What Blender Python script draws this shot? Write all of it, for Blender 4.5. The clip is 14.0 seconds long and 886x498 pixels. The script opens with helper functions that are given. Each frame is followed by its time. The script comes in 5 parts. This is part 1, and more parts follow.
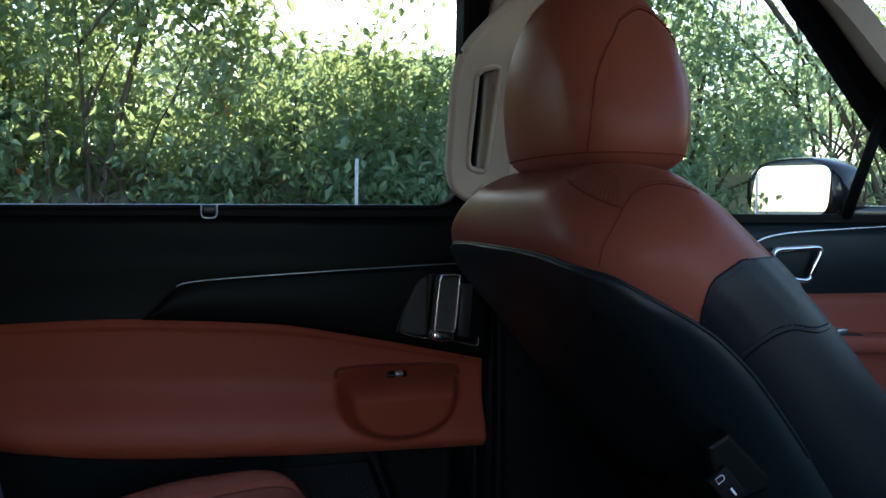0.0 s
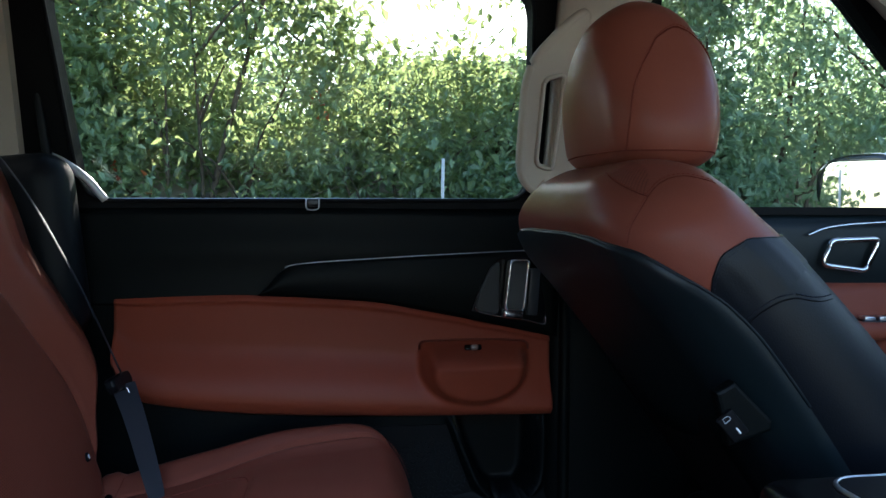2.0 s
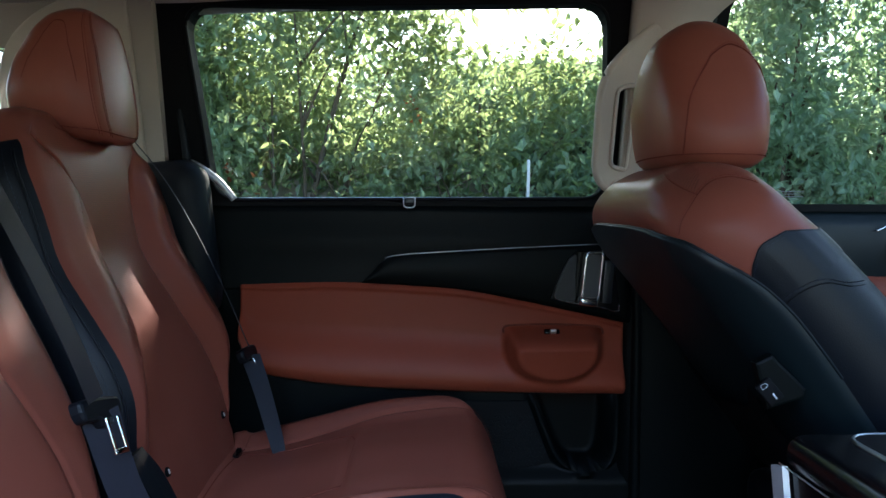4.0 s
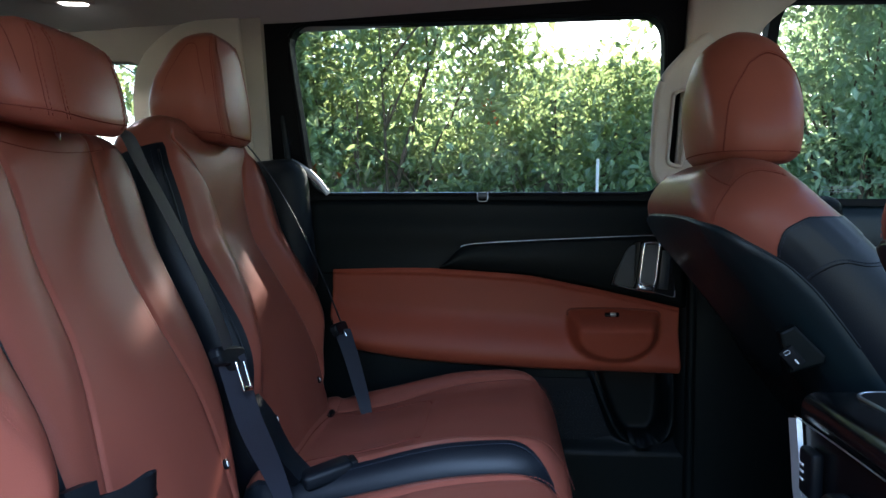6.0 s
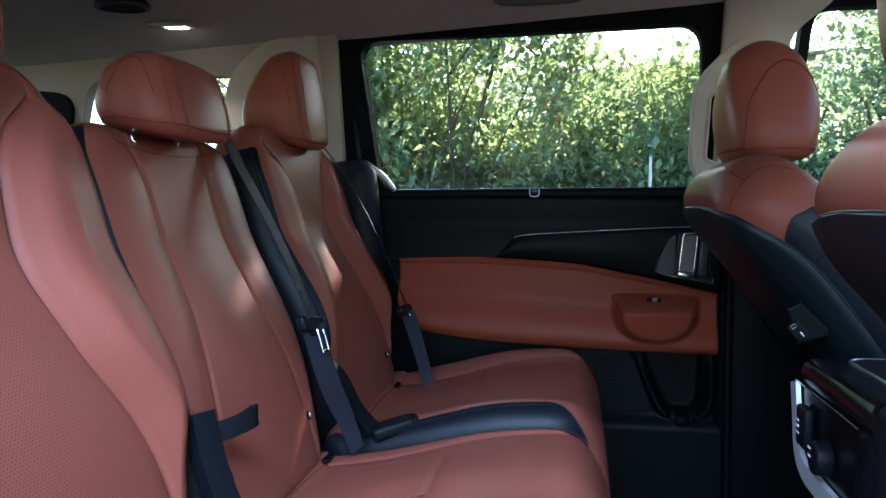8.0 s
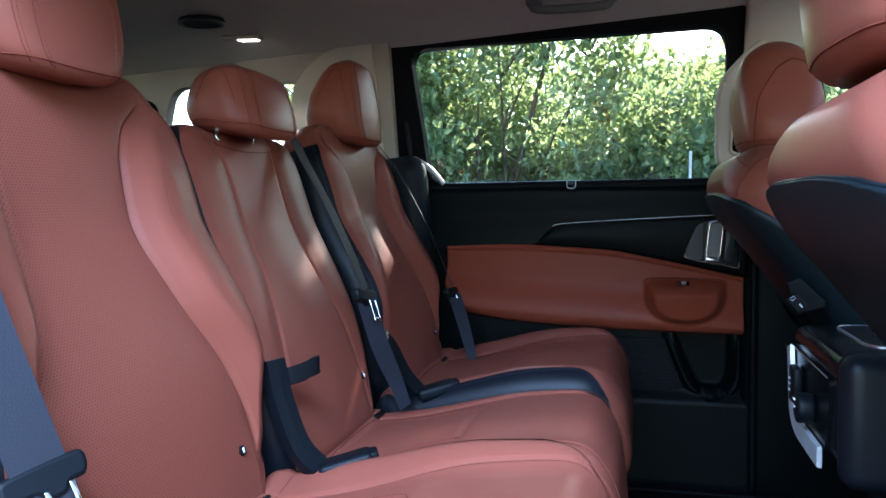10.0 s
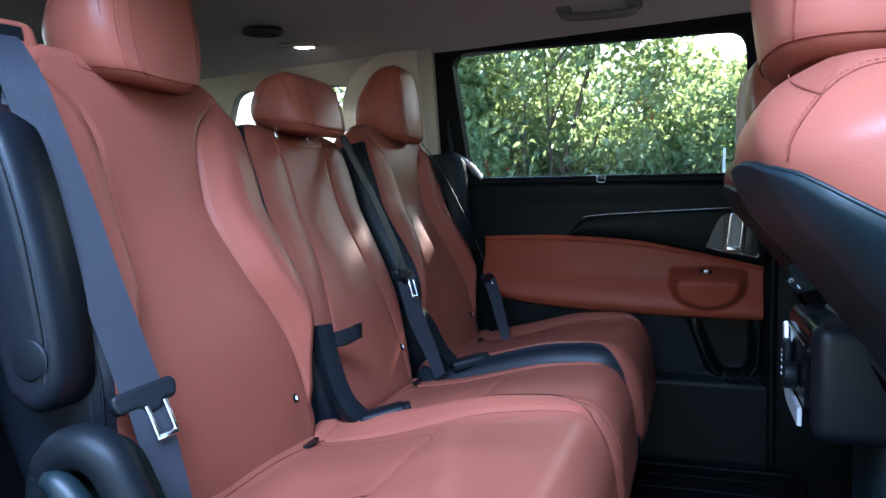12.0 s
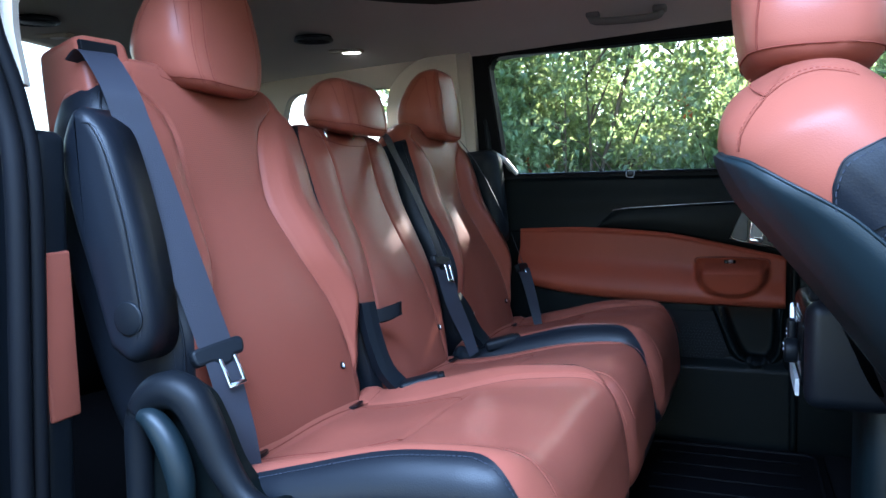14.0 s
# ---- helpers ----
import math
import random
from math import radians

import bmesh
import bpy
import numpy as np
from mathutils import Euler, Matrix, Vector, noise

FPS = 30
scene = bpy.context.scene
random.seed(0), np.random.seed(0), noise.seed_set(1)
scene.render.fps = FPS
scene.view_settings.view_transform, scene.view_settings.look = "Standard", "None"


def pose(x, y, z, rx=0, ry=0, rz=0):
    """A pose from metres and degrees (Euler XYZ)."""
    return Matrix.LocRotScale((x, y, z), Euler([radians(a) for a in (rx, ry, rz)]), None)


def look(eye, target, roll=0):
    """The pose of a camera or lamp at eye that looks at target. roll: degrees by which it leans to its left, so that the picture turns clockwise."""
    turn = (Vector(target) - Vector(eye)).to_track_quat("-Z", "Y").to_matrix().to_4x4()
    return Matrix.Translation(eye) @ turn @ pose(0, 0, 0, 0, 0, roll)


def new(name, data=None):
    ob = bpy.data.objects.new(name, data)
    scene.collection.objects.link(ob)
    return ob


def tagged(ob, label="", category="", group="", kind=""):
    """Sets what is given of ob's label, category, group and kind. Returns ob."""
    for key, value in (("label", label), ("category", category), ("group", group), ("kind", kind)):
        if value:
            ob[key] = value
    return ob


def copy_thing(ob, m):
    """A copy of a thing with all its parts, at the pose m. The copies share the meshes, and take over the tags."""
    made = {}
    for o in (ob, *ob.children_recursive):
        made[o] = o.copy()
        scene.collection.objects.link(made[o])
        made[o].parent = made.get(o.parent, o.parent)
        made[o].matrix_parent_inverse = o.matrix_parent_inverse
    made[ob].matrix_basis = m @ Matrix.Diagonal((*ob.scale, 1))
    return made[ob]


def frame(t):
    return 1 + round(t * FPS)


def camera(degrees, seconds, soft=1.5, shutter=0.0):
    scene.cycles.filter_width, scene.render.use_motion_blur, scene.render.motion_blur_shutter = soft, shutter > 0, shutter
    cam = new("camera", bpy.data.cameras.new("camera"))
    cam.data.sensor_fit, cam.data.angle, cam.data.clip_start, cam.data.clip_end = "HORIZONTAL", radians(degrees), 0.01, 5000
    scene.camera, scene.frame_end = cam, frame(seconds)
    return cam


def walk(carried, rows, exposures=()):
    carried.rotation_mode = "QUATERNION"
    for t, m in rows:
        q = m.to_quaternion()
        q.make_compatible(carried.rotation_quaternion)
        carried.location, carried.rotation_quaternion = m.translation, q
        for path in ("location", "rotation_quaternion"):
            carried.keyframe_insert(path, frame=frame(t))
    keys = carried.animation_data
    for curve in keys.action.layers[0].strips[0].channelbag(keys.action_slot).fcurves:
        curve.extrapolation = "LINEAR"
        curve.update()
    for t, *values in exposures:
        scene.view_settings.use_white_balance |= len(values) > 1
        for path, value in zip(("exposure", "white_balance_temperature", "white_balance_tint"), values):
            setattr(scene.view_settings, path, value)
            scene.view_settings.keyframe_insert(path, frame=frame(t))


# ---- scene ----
cam = camera(59.0, 14.0)
PATH = [
    (0, (0.336, -0.39, 0.882), (0.844, 1.542, 0.778), 0.4),
    (0.5, (0.335, -0.43, 0.878), (0.783, 1.517, 0.775), 0.3),
    (1, (0.335, -0.471, 0.875), (0.727, 1.488, 0.77), 0.4),
    (1.5, (0.335, -0.513, 0.872), (0.667, 1.456, 0.767), 0.3),
    (2, (0.333, -0.555, 0.87), (0.608, 1.424, 0.765), 0.3),
    (2.5, (0.327, -0.597, 0.871), (0.55, 1.388, 0.763), 0.3),
    (3, (0.327, -0.636, 0.87), (0.487, 1.355, 0.763), 0.3),
    (5.5, (0.333, -0.844, 0.857), (0.228, 1.15, 0.748), 0.2),
    (6, (0.344, -0.888, 0.851), (0.188, 1.103, 0.746), 0.3),
    (6.5, (0.355, -0.932, 0.848), (0.152, 1.055, 0.742), 0.2),
    (7, (0.368, -0.978, 0.847), (0.119, 1.004, 0.738), 0.1),
    (7.5, (0.381, -1.021, 0.844), (0.088, 0.954, 0.735), 0.1),
    (8, (0.394, -1.064, 0.842), (0.06, 0.905, 0.733), 0.0),
    (10.5, (0.487, -1.269, 0.812), (-0.032, 0.66, 0.705), -0.3),
    (11, (0.509, -1.308, 0.807), (-0.043, 0.612, 0.699), -0.2),
    (11.5, (0.53, -1.344, 0.804), (-0.055, 0.565, 0.696), -0.2),
    (12, (0.55, -1.379, 0.8), (-0.067, 0.52, 0.692), -0.2),
    (12.5, (0.568, -1.412, 0.796), (-0.079, 0.477, 0.688), -0.3),
    (13, (0.587, -1.444, 0.793), (-0.089, 0.434, 0.683), -0.2),
    (13.5, (0.604, -1.478, 0.789), (-0.1, 0.391, 0.679), -0.2),
    (14, (0.622, -1.51, 0.785), (-0.107, 0.349, 0.675), -0.3),
]
walk(cam, [(t, look(eye, aim, roll)) for t, eye, aim, roll in PATH],
     [(0.0, 1.76, 6150, 10), (3.0, 2.12, 6150, 10), (5.5, 2.28, 6120, 10), (8.0, 2.47, 6000, 10), (10.5, 2.65, 5930, 10), (14.0, 2.74, 5830, 10)])

# ---- light ----
world = bpy.data.worlds.new("sky")
scene.world = world
world.use_nodes = True
wn, wl = world.node_tree.nodes, world.node_tree.links
sky = wn.new("ShaderNodeTexSky")
sky.sky_type, sky.sun_disc, sky.dust_density = "NISHITA", False, 0.4
SUN_AZ, SUN_EL = radians(80), radians(26)      # azimuth from +x towards +y
sky.sun_elevation, sky.sun_rotation = SUN_EL, radians(90) - SUN_AZ
wl.new(sky.outputs[0], wn["Background"].inputs[0])
wn["Background"].inputs[1].default_value = 0.15
sun = new("sun", bpy.data.lights.new("sun", "SUN"))
sun.data.energy, sun.data.angle, sun.data.color = 5.0, radians(0.6), (1.0, 0.93, 0.82)
sun.matrix_world = look((math.cos(SUN_AZ) * math.cos(SUN_EL) * 20, math.sin(SUN_AZ) * math.cos(SUN_EL) * 20, math.sin(SUN_EL) * 20), (0, 0, 0))
# added area lamp outside the open sliding door, standing in for its skylight
opening = new("sky_fill_light", bpy.data.lights.new("sky_fill_light", "AREA"))
opening.data.shape, opening.data.size, opening.data.size_y = "RECTANGLE", 1.5, 0.5
opening.data.energy, opening.data.color = 13.0, (0.46, 0.66, 1.0)
opening.matrix_world = look((0.30, -1.75, 1.80), (0.20, -0.45, 0.45))
opening.data.spread = radians(110)


# ---- materials ----
def material(name, colour, rough=0.5, metal=0.0, spec=0.5, bump=(), vary=0.0, vary_scale=6.0, coat=0.0, transmit=0.0):
    """bump: rows of (texture, scale, strength, metres of depth)."""
    m = bpy.data.materials.new(name)
    m.use_nodes = True
    n, l = m.node_tree.nodes, m.node_tree.links
    p = n["Principled BSDF"]
    p.inputs["Base Color"].default_value = (*colour, 1)
    p.inputs["Roughness"].default_value, p.inputs["Metallic"].default_value = rough, metal
    p.inputs["Specular IOR Level"].default_value = spec
    p.inputs["Coat Weight"].default_value = coat
    p.inputs["Transmission Weight"].default_value = transmit
    co = n.new("ShaderNodeTexCoord")
    if vary:
        big = n.new("ShaderNodeTexNoise")
        big.inputs["Scale"].default_value, big.inputs["Detail"].default_value = vary_scale, 6
        l.new(co.outputs["Object"], big.inputs["Vector"])
        mix = n.new("ShaderNodeMix")
        mix.data_type, mix.blend_type = "RGBA", "MIX"
        mix.inputs[6].default_value = (*[c * (1 - vary) for c in colour], 1)
        mix.inputs[7].default_value = (*[min(1, c * (1 + vary)) for c in colour], 1)
        l.new(big.outputs[0], mix.inputs[0])
        l.new(mix.outputs[2], p.inputs["Base Color"])
        r = n.new("ShaderNodeMapRange")
        r.inputs[3].default_value, r.inputs[4].default_value = max(0.02, rough - 0.07), min(1, rough + 0.07)
        l.new(big.outputs[0], r.inputs[0])
        l.new(r.outputs[0], p.inputs["Roughness"])
    last = None
    for kind, scale, strength, depth in bump:
        if kind == "voronoi":
            t = n.new("ShaderNodeTexVoronoi")
            t.feature = "F1"
        else:
            t = n.new("ShaderNodeTexNoise")
            t.inputs["Detail"].default_value = 4
        t.inputs["Scale"].default_value = scale
        l.new(co.outputs["Object"], t.inputs["Vector"])
        b = n.new("ShaderNodeBump")
        b.inputs["Strength"].default_value, b.inputs["Distance"].default_value = strength, depth
        l.new(t.outputs[0], b.inputs["Height"])
        if last:
            l.new(last.outputs[0], b.inputs["Normal"])
        last = b
    if last:
        l.new(last.outputs[0], p.inputs["Normal"])
    return m


def dotted(m, pitch, radius, dark, second=1):
    """Adds punched holes in a staggered grid, across local x and a second local axis, to a material."""
    n, l = m.node_tree.nodes, m.node_tree.links
    p = n["Principled BSDF"]
    co = n.new("ShaderNodeTexCoord")
    sep = n.new("ShaderNodeSeparateXYZ")
    l.new(co.outputs["Object"], sep.inputs[0])

    def op(kind, a, b=0.0, c=0.0):
        node = n.new("ShaderNodeMath")
        node.operation = kind
        for k, v in enumerate((a, b, c)):
            if isinstance(v, (int, float)):
                node.inputs[k].default_value = v
            else:
                l.new(v, node.inputs[k])
        return node.outputs[0]
    along = op("SUBTRACT", sep.outputs[2], sep.outputs[1]) if second == 2 else sep.outputs[1]
    row = op("FLOOR", op("DIVIDE", along, pitch * 0.7))
    fy = op("SUBTRACT", op("FRACT", op("DIVIDE", along, pitch * 0.7)), 0.5)
    shift = op("MULTIPLY", op("FLOORED_MODULO", row, 2.0), 0.5)
    fx = op("SUBTRACT", op("FRACT", op("ADD", op("DIVIDE", sep.outputs[0], pitch), shift)), 0.5)
    d = op("SQRT", op("ADD", op("MULTIPLY", fx, fx), op("MULTIPLY", op("MULTIPLY", fy, fy), 0.49)))
    hole = op("LESS_THAN", d, radius)
    mix = n.new("ShaderNodeMix")
    mix.data_type = "RGBA"
    old = p.inputs["Base Color"].links
    if old:
        l.new(old[0].from_socket, mix.inputs[6])
    else:
        mix.inputs[6].default_value = p.inputs["Base Color"].default_value
    mix.inputs[7].default_value = (*dark, 1)
    l.new(hole, mix.inputs[0])
    l.new(mix.outputs[2], p.inputs["Base Color"])
    return m


TAN = (0.206, 0.0575, 0.0375)
grain = (("voronoi", 620, 0.16, 0.0005), ("noise", 60, 0.03, 0.002), ("noise", 9, 0.05, 0.008))
leather_tan = material("tan_leather", TAN, 0.33, spec=0.11, vary=0.08, bump=grain)
leather_perf = dotted(material("punched_tan_leather", TAN, 0.35, spec=0.10, vary=0.08, bump=grain), 0.0044, 0.19, (0.125, 0.036, 0.024))
leather_black = material("black_leather", (0.0046, 0.0060, 0.0088), 0.42, spec=0.20, vary=0.15, bump=(("voronoi", 520, 0.2, 0.0005), ("noise", 9, 0.08, 0.006)))
leather_door = material("tan_door_leather", (0.225, 0.045, 0.024), 0.40, spec=0.11, vary=0.08, bump=grain)
leather_patch = dotted(material("punched_patch_leather", TAN, 0.36, spec=0.10, vary=0.08, bump=grain), 0.0042, 0.20, (0.085, 0.022, 0.015), 2)
seam_tan = material("tan_seam", (0.13, 0.030, 0.020), 0.85, spec=0.05)
thread_tan = material("tan_thread", (0.20, 0.052, 0.036), 0.85, spec=0.05)
thread_grey = material("grey_thread", (0.024, 0.027, 0.036), 0.85, spec=0.1)
plastic = material("black_plastic", (0.0036, 0.0048, 0.0066), 0.48, spec=0.15, vary=0.2, bump=(("voronoi", 900, 0.2, 0.0004), ("noise", 30, 0.06, 0.002)))
shell_plastic = material("shell_plastic", (0.0056, 0.0108, 0.0135), 0.42, spec=0.24, vary=0.15, bump=(("voronoi", 900, 0.2, 0.0004),))
trim_black = material("trim_black", (0.0017, 0.0029, 0.0031), 0.46, spec=0.09, vary=0.2, bump=(("voronoi", 900, 0.2, 0.0004),))
plastic_dark = material("dark_plastic", (0.004, 0.0042, 0.005), 0.6, spec=0.1, vary=0.2, bump=(("voronoi", 700, 0.25, 0.0005),))
gloss = material("gloss_black", (0.004, 0.004, 0.005), 0.20, spec=0.35, bump=(("noise", 4, 0.02, 0.002),))
grip_grey = material("grip_grey", (0.13, 0.125, 0.12), 0.7, spec=0.2, vary=0.05, bump=(("voronoi", 700, 0.15, 0.0004),))
cup_grey = material("grey_plastic", (0.016, 0.018, 0.022), 0.38, spec=0.45, vary=0.1, bump=(("noise", 40, 0.05, 0.001),))
rubber = material("black_rubber", (0.004, 0.0045, 0.006), 0.55, spec=0.12, vary=0.2, bump=(("noise", 200, 0.1, 0.0006),))
chrome = material("chrome", (0.75, 0.76, 0.78), 0.16, metal=1.0, bump=(("noise", 12, 0.02, 0.002),))
satin = material("satin_silver", (0.62, 0.63, 0.65), 0.33, metal=1.0, bump=(("noise", 40, 0.03, 0.001),))
gunmetal = material("gunmetal", (0.10, 0.105, 0.115), 0.35, metal=1.0, bump=(("noise", 30, 0.03, 0.001),))
silver = material("silver_paint", (0.50, 0.51, 0.53), 0.35, metal=0.35, bump=(("noise", 60, 0.03, 0.001),))
headcloth = material("headliner_cloth", (0.56, 0.52, 0.47), 0.95, spec=0.15, vary=0.07, bump=(("noise", 420, 0.35, 0.0012), ("noise", 6, 0.1, 0.01)))
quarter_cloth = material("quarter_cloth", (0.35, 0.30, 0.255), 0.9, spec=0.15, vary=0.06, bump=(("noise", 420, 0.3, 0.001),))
beige = material("beige_plastic", (0.46, 0.395, 0.325), 0.62, spec=0.3, vary=0.05, bump=(("voronoi", 700, 0.18, 0.0005),))
carpet = material("black_carpet", (0.003, 0.003, 0.004), 0.95, spec=0.1, vary=0.3, bump=(("noise", 500, 0.8, 0.003),))
matrubber = material("floor_mat_rubber", (0.003, 0.003, 0.004), 0.6, spec=0.06, vary=0.3, bump=(("noise", 120, 0.2, 0.001),))
webbing = material("belt_webbing", (0.0125, 0.0135, 0.0200), 0.6, spec=0.35, vary=0.1, bump=(("noise", 700, 0.5, 0.0008),))
black_web = material("black_webbing", (0.0025, 0.003, 0.004), 0.6, spec=0.1, bump=(("noise", 700, 0.5, 0.0008),))
white_ink = material("white_ink", (0.75, 0.76, 0.78), 0.6)
faint_ink = material("faint_ink", (0.30, 0.31, 0.32), 0.7)
lampglass = material("lamp_lens", (0.9, 0.9, 0.88), 0.3)
lampglass.node_tree.nodes["Principled BSDF"].inputs["Emission Color"].default_value = (1.0, 0.97, 0.92, 1)
lampglass.node_tree.nodes["Principled BSDF"].inputs["Emission Strength"].default_value = 2.2
mirrorglass = material("mirror_glass", (0.85, 0.87, 0.88), 0.02, metal=1.0)
concrete = material("concrete", (0.30, 0.29, 0.27), 0.9, vary=0.25, vary_scale=1.5, bump=(("noise", 25, 0.4, 0.01),))
asphalt = material("asphalt", (0.06, 0.058, 0.055), 0.95, vary=0.3, vary_scale=0.8, bump=(("noise", 60, 0.6, 0.01),))
bark = material("bark", (0.11, 0.085, 0.06), 0.95, vary=0.3, vary_scale=12, bump=(("noise", 40, 0.8, 0.01),))
garden_plaster = material("garden_plaster", (0.46, 0.41, 0.34), 0.9, vary=0.3, vary_scale=2.0, bump=(("noise", 30, 0.5, 0.01),))
whitewash = material("whitewash", (0.75, 0.75, 0.73), 0.85, vary=0.08, bump=(("noise", 60, 0.3, 0.003),))
paint = material("dark_car_paint", (0.012, 0.014, 0.018), 0.25, coat=0.8, bump=(("noise", 3, 0.01, 0.002),))


def glass_material(name, tint):
    m = bpy.data.materials.new(name)
    m.use_nodes = True
    n, l = m.node_tree.nodes, m.node_tree.links
    n.remove(n["Principled BSDF"])
    clear, shine, mixer, fres = (n.new("ShaderNodeBsdfTransparent"), n.new("ShaderNodeBsdfGlossy"),
                                 n.new("ShaderNodeMixShader"), n.new("ShaderNodeFresnel"))
    clear.inputs[0].default_value = (*tint, 1)
    shine.inputs["Roughness"].default_value = 0.02
    fres.inputs[0].default_value = 1.45
    l.new(fres.outputs[0], mixer.inputs[0])
    l.new(clear.outputs[0], mixer.inputs[1])
    l.new(shine.outputs[0], mixer.inputs[2])
    l.new(mixer.outputs[0], n["Material Output"].inputs[0])
    return m


glass = glass_material("window_glass", (0.86, 0.90, 0.86))


def leaf_material(name, dark, light, trans):
    m = bpy.data.materials.new(name)
    m.use_nodes = True
    n, l = m.node_tree.nodes, m.node_tree.links
    p = n["Principled BSDF"]
    geo = n.new("ShaderNodeNewGeometry")
    ramp = n.new("ShaderNodeMix")
    ramp.data_type = "RGBA"
    ramp.inputs[6].default_value, ramp.inputs[7].default_value = (*dark, 1), (*light, 1)
    skew = n.new("ShaderNodeMath")
    skew.operation = "POWER"
    skew.inputs[1].default_value = 1.7
    l.new(geo.outputs["Random Per Island"], skew.inputs[0])
    l.new(skew.outputs[0], ramp.inputs[0])
    l.new(ramp.outputs[2], p.inputs["Base Color"])
    p.inputs["Roughness"].default_value = 0.38
    tl = n.new("ShaderNodeBsdfTranslucent")
    tl.inputs[0].default_value = (*trans, 1)
    mix = n.new("ShaderNodeMixShader")
    mix.inputs[0].default_value = 0.42
    l.new(p.outputs[0], mix.inputs[1])
    l.new(tl.outputs[0], mix.inputs[2])
    l.new(mix.outputs[0], n["Material Output"].inputs[0])
    return m


leaf_green = leaf_material("green_leaf", (0.024, 0.060, 0.046), (0.25, 0.35, 0.21), (0.50, 0.60, 0.24))
leaf_dry = leaf_material("dry_leaf", (0.25, 0.05, 0.02), (0.50, 0.14, 0.05), (0.60, 0.20, 0.08))
# lighter copy of the leaf, with sunlit haze put into its colour
leaf_pale = leaf_material("pale_leaf", (0.06, 0.120, 0.090), (0.33, 0.44, 0.33), (0.50, 0.64, 0.34))


# ---- geometry helpers ----
def mesh_ob(name, verts, faces, mat, parent=None, label="", smooth=True):
    me = bpy.data.meshes.new(name)
    me.from_pydata([tuple(v) for v in verts], [], faces)
    me.materials.append(mat)
    if smooth:
        me.polygons.foreach_set("use_smooth", [True] * len(me.polygons))
    ob = new(name, me)
    if parent:
        ob.parent = parent
    return tagged(ob, label)


def part(name, bm, mat, parent=None, label="", smooth=True):
    bmesh.ops.recalc_face_normals(bm, faces=bm.faces)
    me = bpy.data.meshes.new(name)
    bm.to_mesh(me)
    bm.free()
    me.materials.append(mat)
    if smooth:
        me.polygons.foreach_set("use_smooth", [True] * len(me.polygons))
    ob = new(name, me)
    if parent:
        ob.parent = parent
    return tagged(ob, label)


def empty(name, m, label, category, group="", kind=""):
    ob = new(name)
    ob.matrix_world = m
    return tagged(ob, label, category, group, kind)


def interp(x, pts):
    """Smooth value at x through (x, value) rows, without overshoot."""
    n = len(pts)
    if x <= pts[0][0]:
        return pts[0][1]
    if x >= pts[-1][0]:
        return pts[-1][1]
    d = [(pts[i + 1][1] - pts[i][1]) / (pts[i + 1][0] - pts[i][0]) for i in range(n - 1)]
    m = [d[0]] + [0.0 if d[i - 1] * d[i] <= 0 else 2 * d[i - 1] * d[i] / (d[i - 1] + d[i]) for i in range(1, n - 1)] + [d[-1]]
    for i in range(n - 1):
        if x <= pts[i + 1][0]:
            h = pts[i + 1][0] - pts[i][0]
            t = (x - pts[i][0]) / h
            return ((2 * t ** 3 - 3 * t * t + 1) * pts[i][1] + (t ** 3 - 2 * t * t + t) * h * m[i]
                    + (3 * t * t - 2 * t ** 3) * pts[i + 1][1] + (t ** 3 - t * t) * h * m[i + 1])


def step(a, b, x):
    t = min(1, max(0, (x - a) / (b - a)))
    return t * t * (3 - 2 * t)


def spline(pts, n=12):
    """Catmull-Rom through the points."""
    pts = [Vector(p) for p in pts]
    ext = [2 * pts[0] - pts[1], *pts, 2 * pts[-1] - pts[-2]]
    out = []
    for i in range(1, len(ext) - 2):
        a, b, c, d = ext[i - 1:i + 3]
        for k in range(n):
            t = k / n
            out.append(0.5 * (2 * b + (c - a) * t + (2 * a - 5 * b + 4 * c - d) * t * t + (3 * b - a - 3 * c + d) * t ** 3))
    return out + [pts[-1]]


def tube(name, pts, radius, mat, parent=None, label="", sides=8, flat=1.0, closed=False):
    verts, faces, n = [], [], len(pts)
    pts = [Vector(p) for p in pts]
    for i, p in enumerate(pts):
        d = (pts[(i + 1) % n if closed else min(i + 1, n - 1)] - pts[i - 1 if closed else max(i - 1, 0)]).normalized()
        a = d.cross(Vector((0, 0, 1)) if abs(d.z) < 0.9 else Vector((1, 0, 0))).normalized()
        b = a.cross(d)
        r = radius(i / (n - 1)) if callable(radius) else radius
        for k in range(sides):
            t = 2 * math.pi * k / sides
            verts.append(p + a * math.cos(t) * r + b * math.sin(t) * r * flat)
    for i in range(n if closed else n - 1):
        for k in range(sides):
            j = (i + 1) % n
            faces.append((i * sides + k, i * sides + (k + 1) % sides, j * sides + (k + 1) % sides, j * sides + k))
    if not closed:
        faces += [tuple(range(sides))[::-1], tuple(range((n - 1) * sides, n * sides))]
    return mesh_ob(name, verts, faces, mat, parent, label)


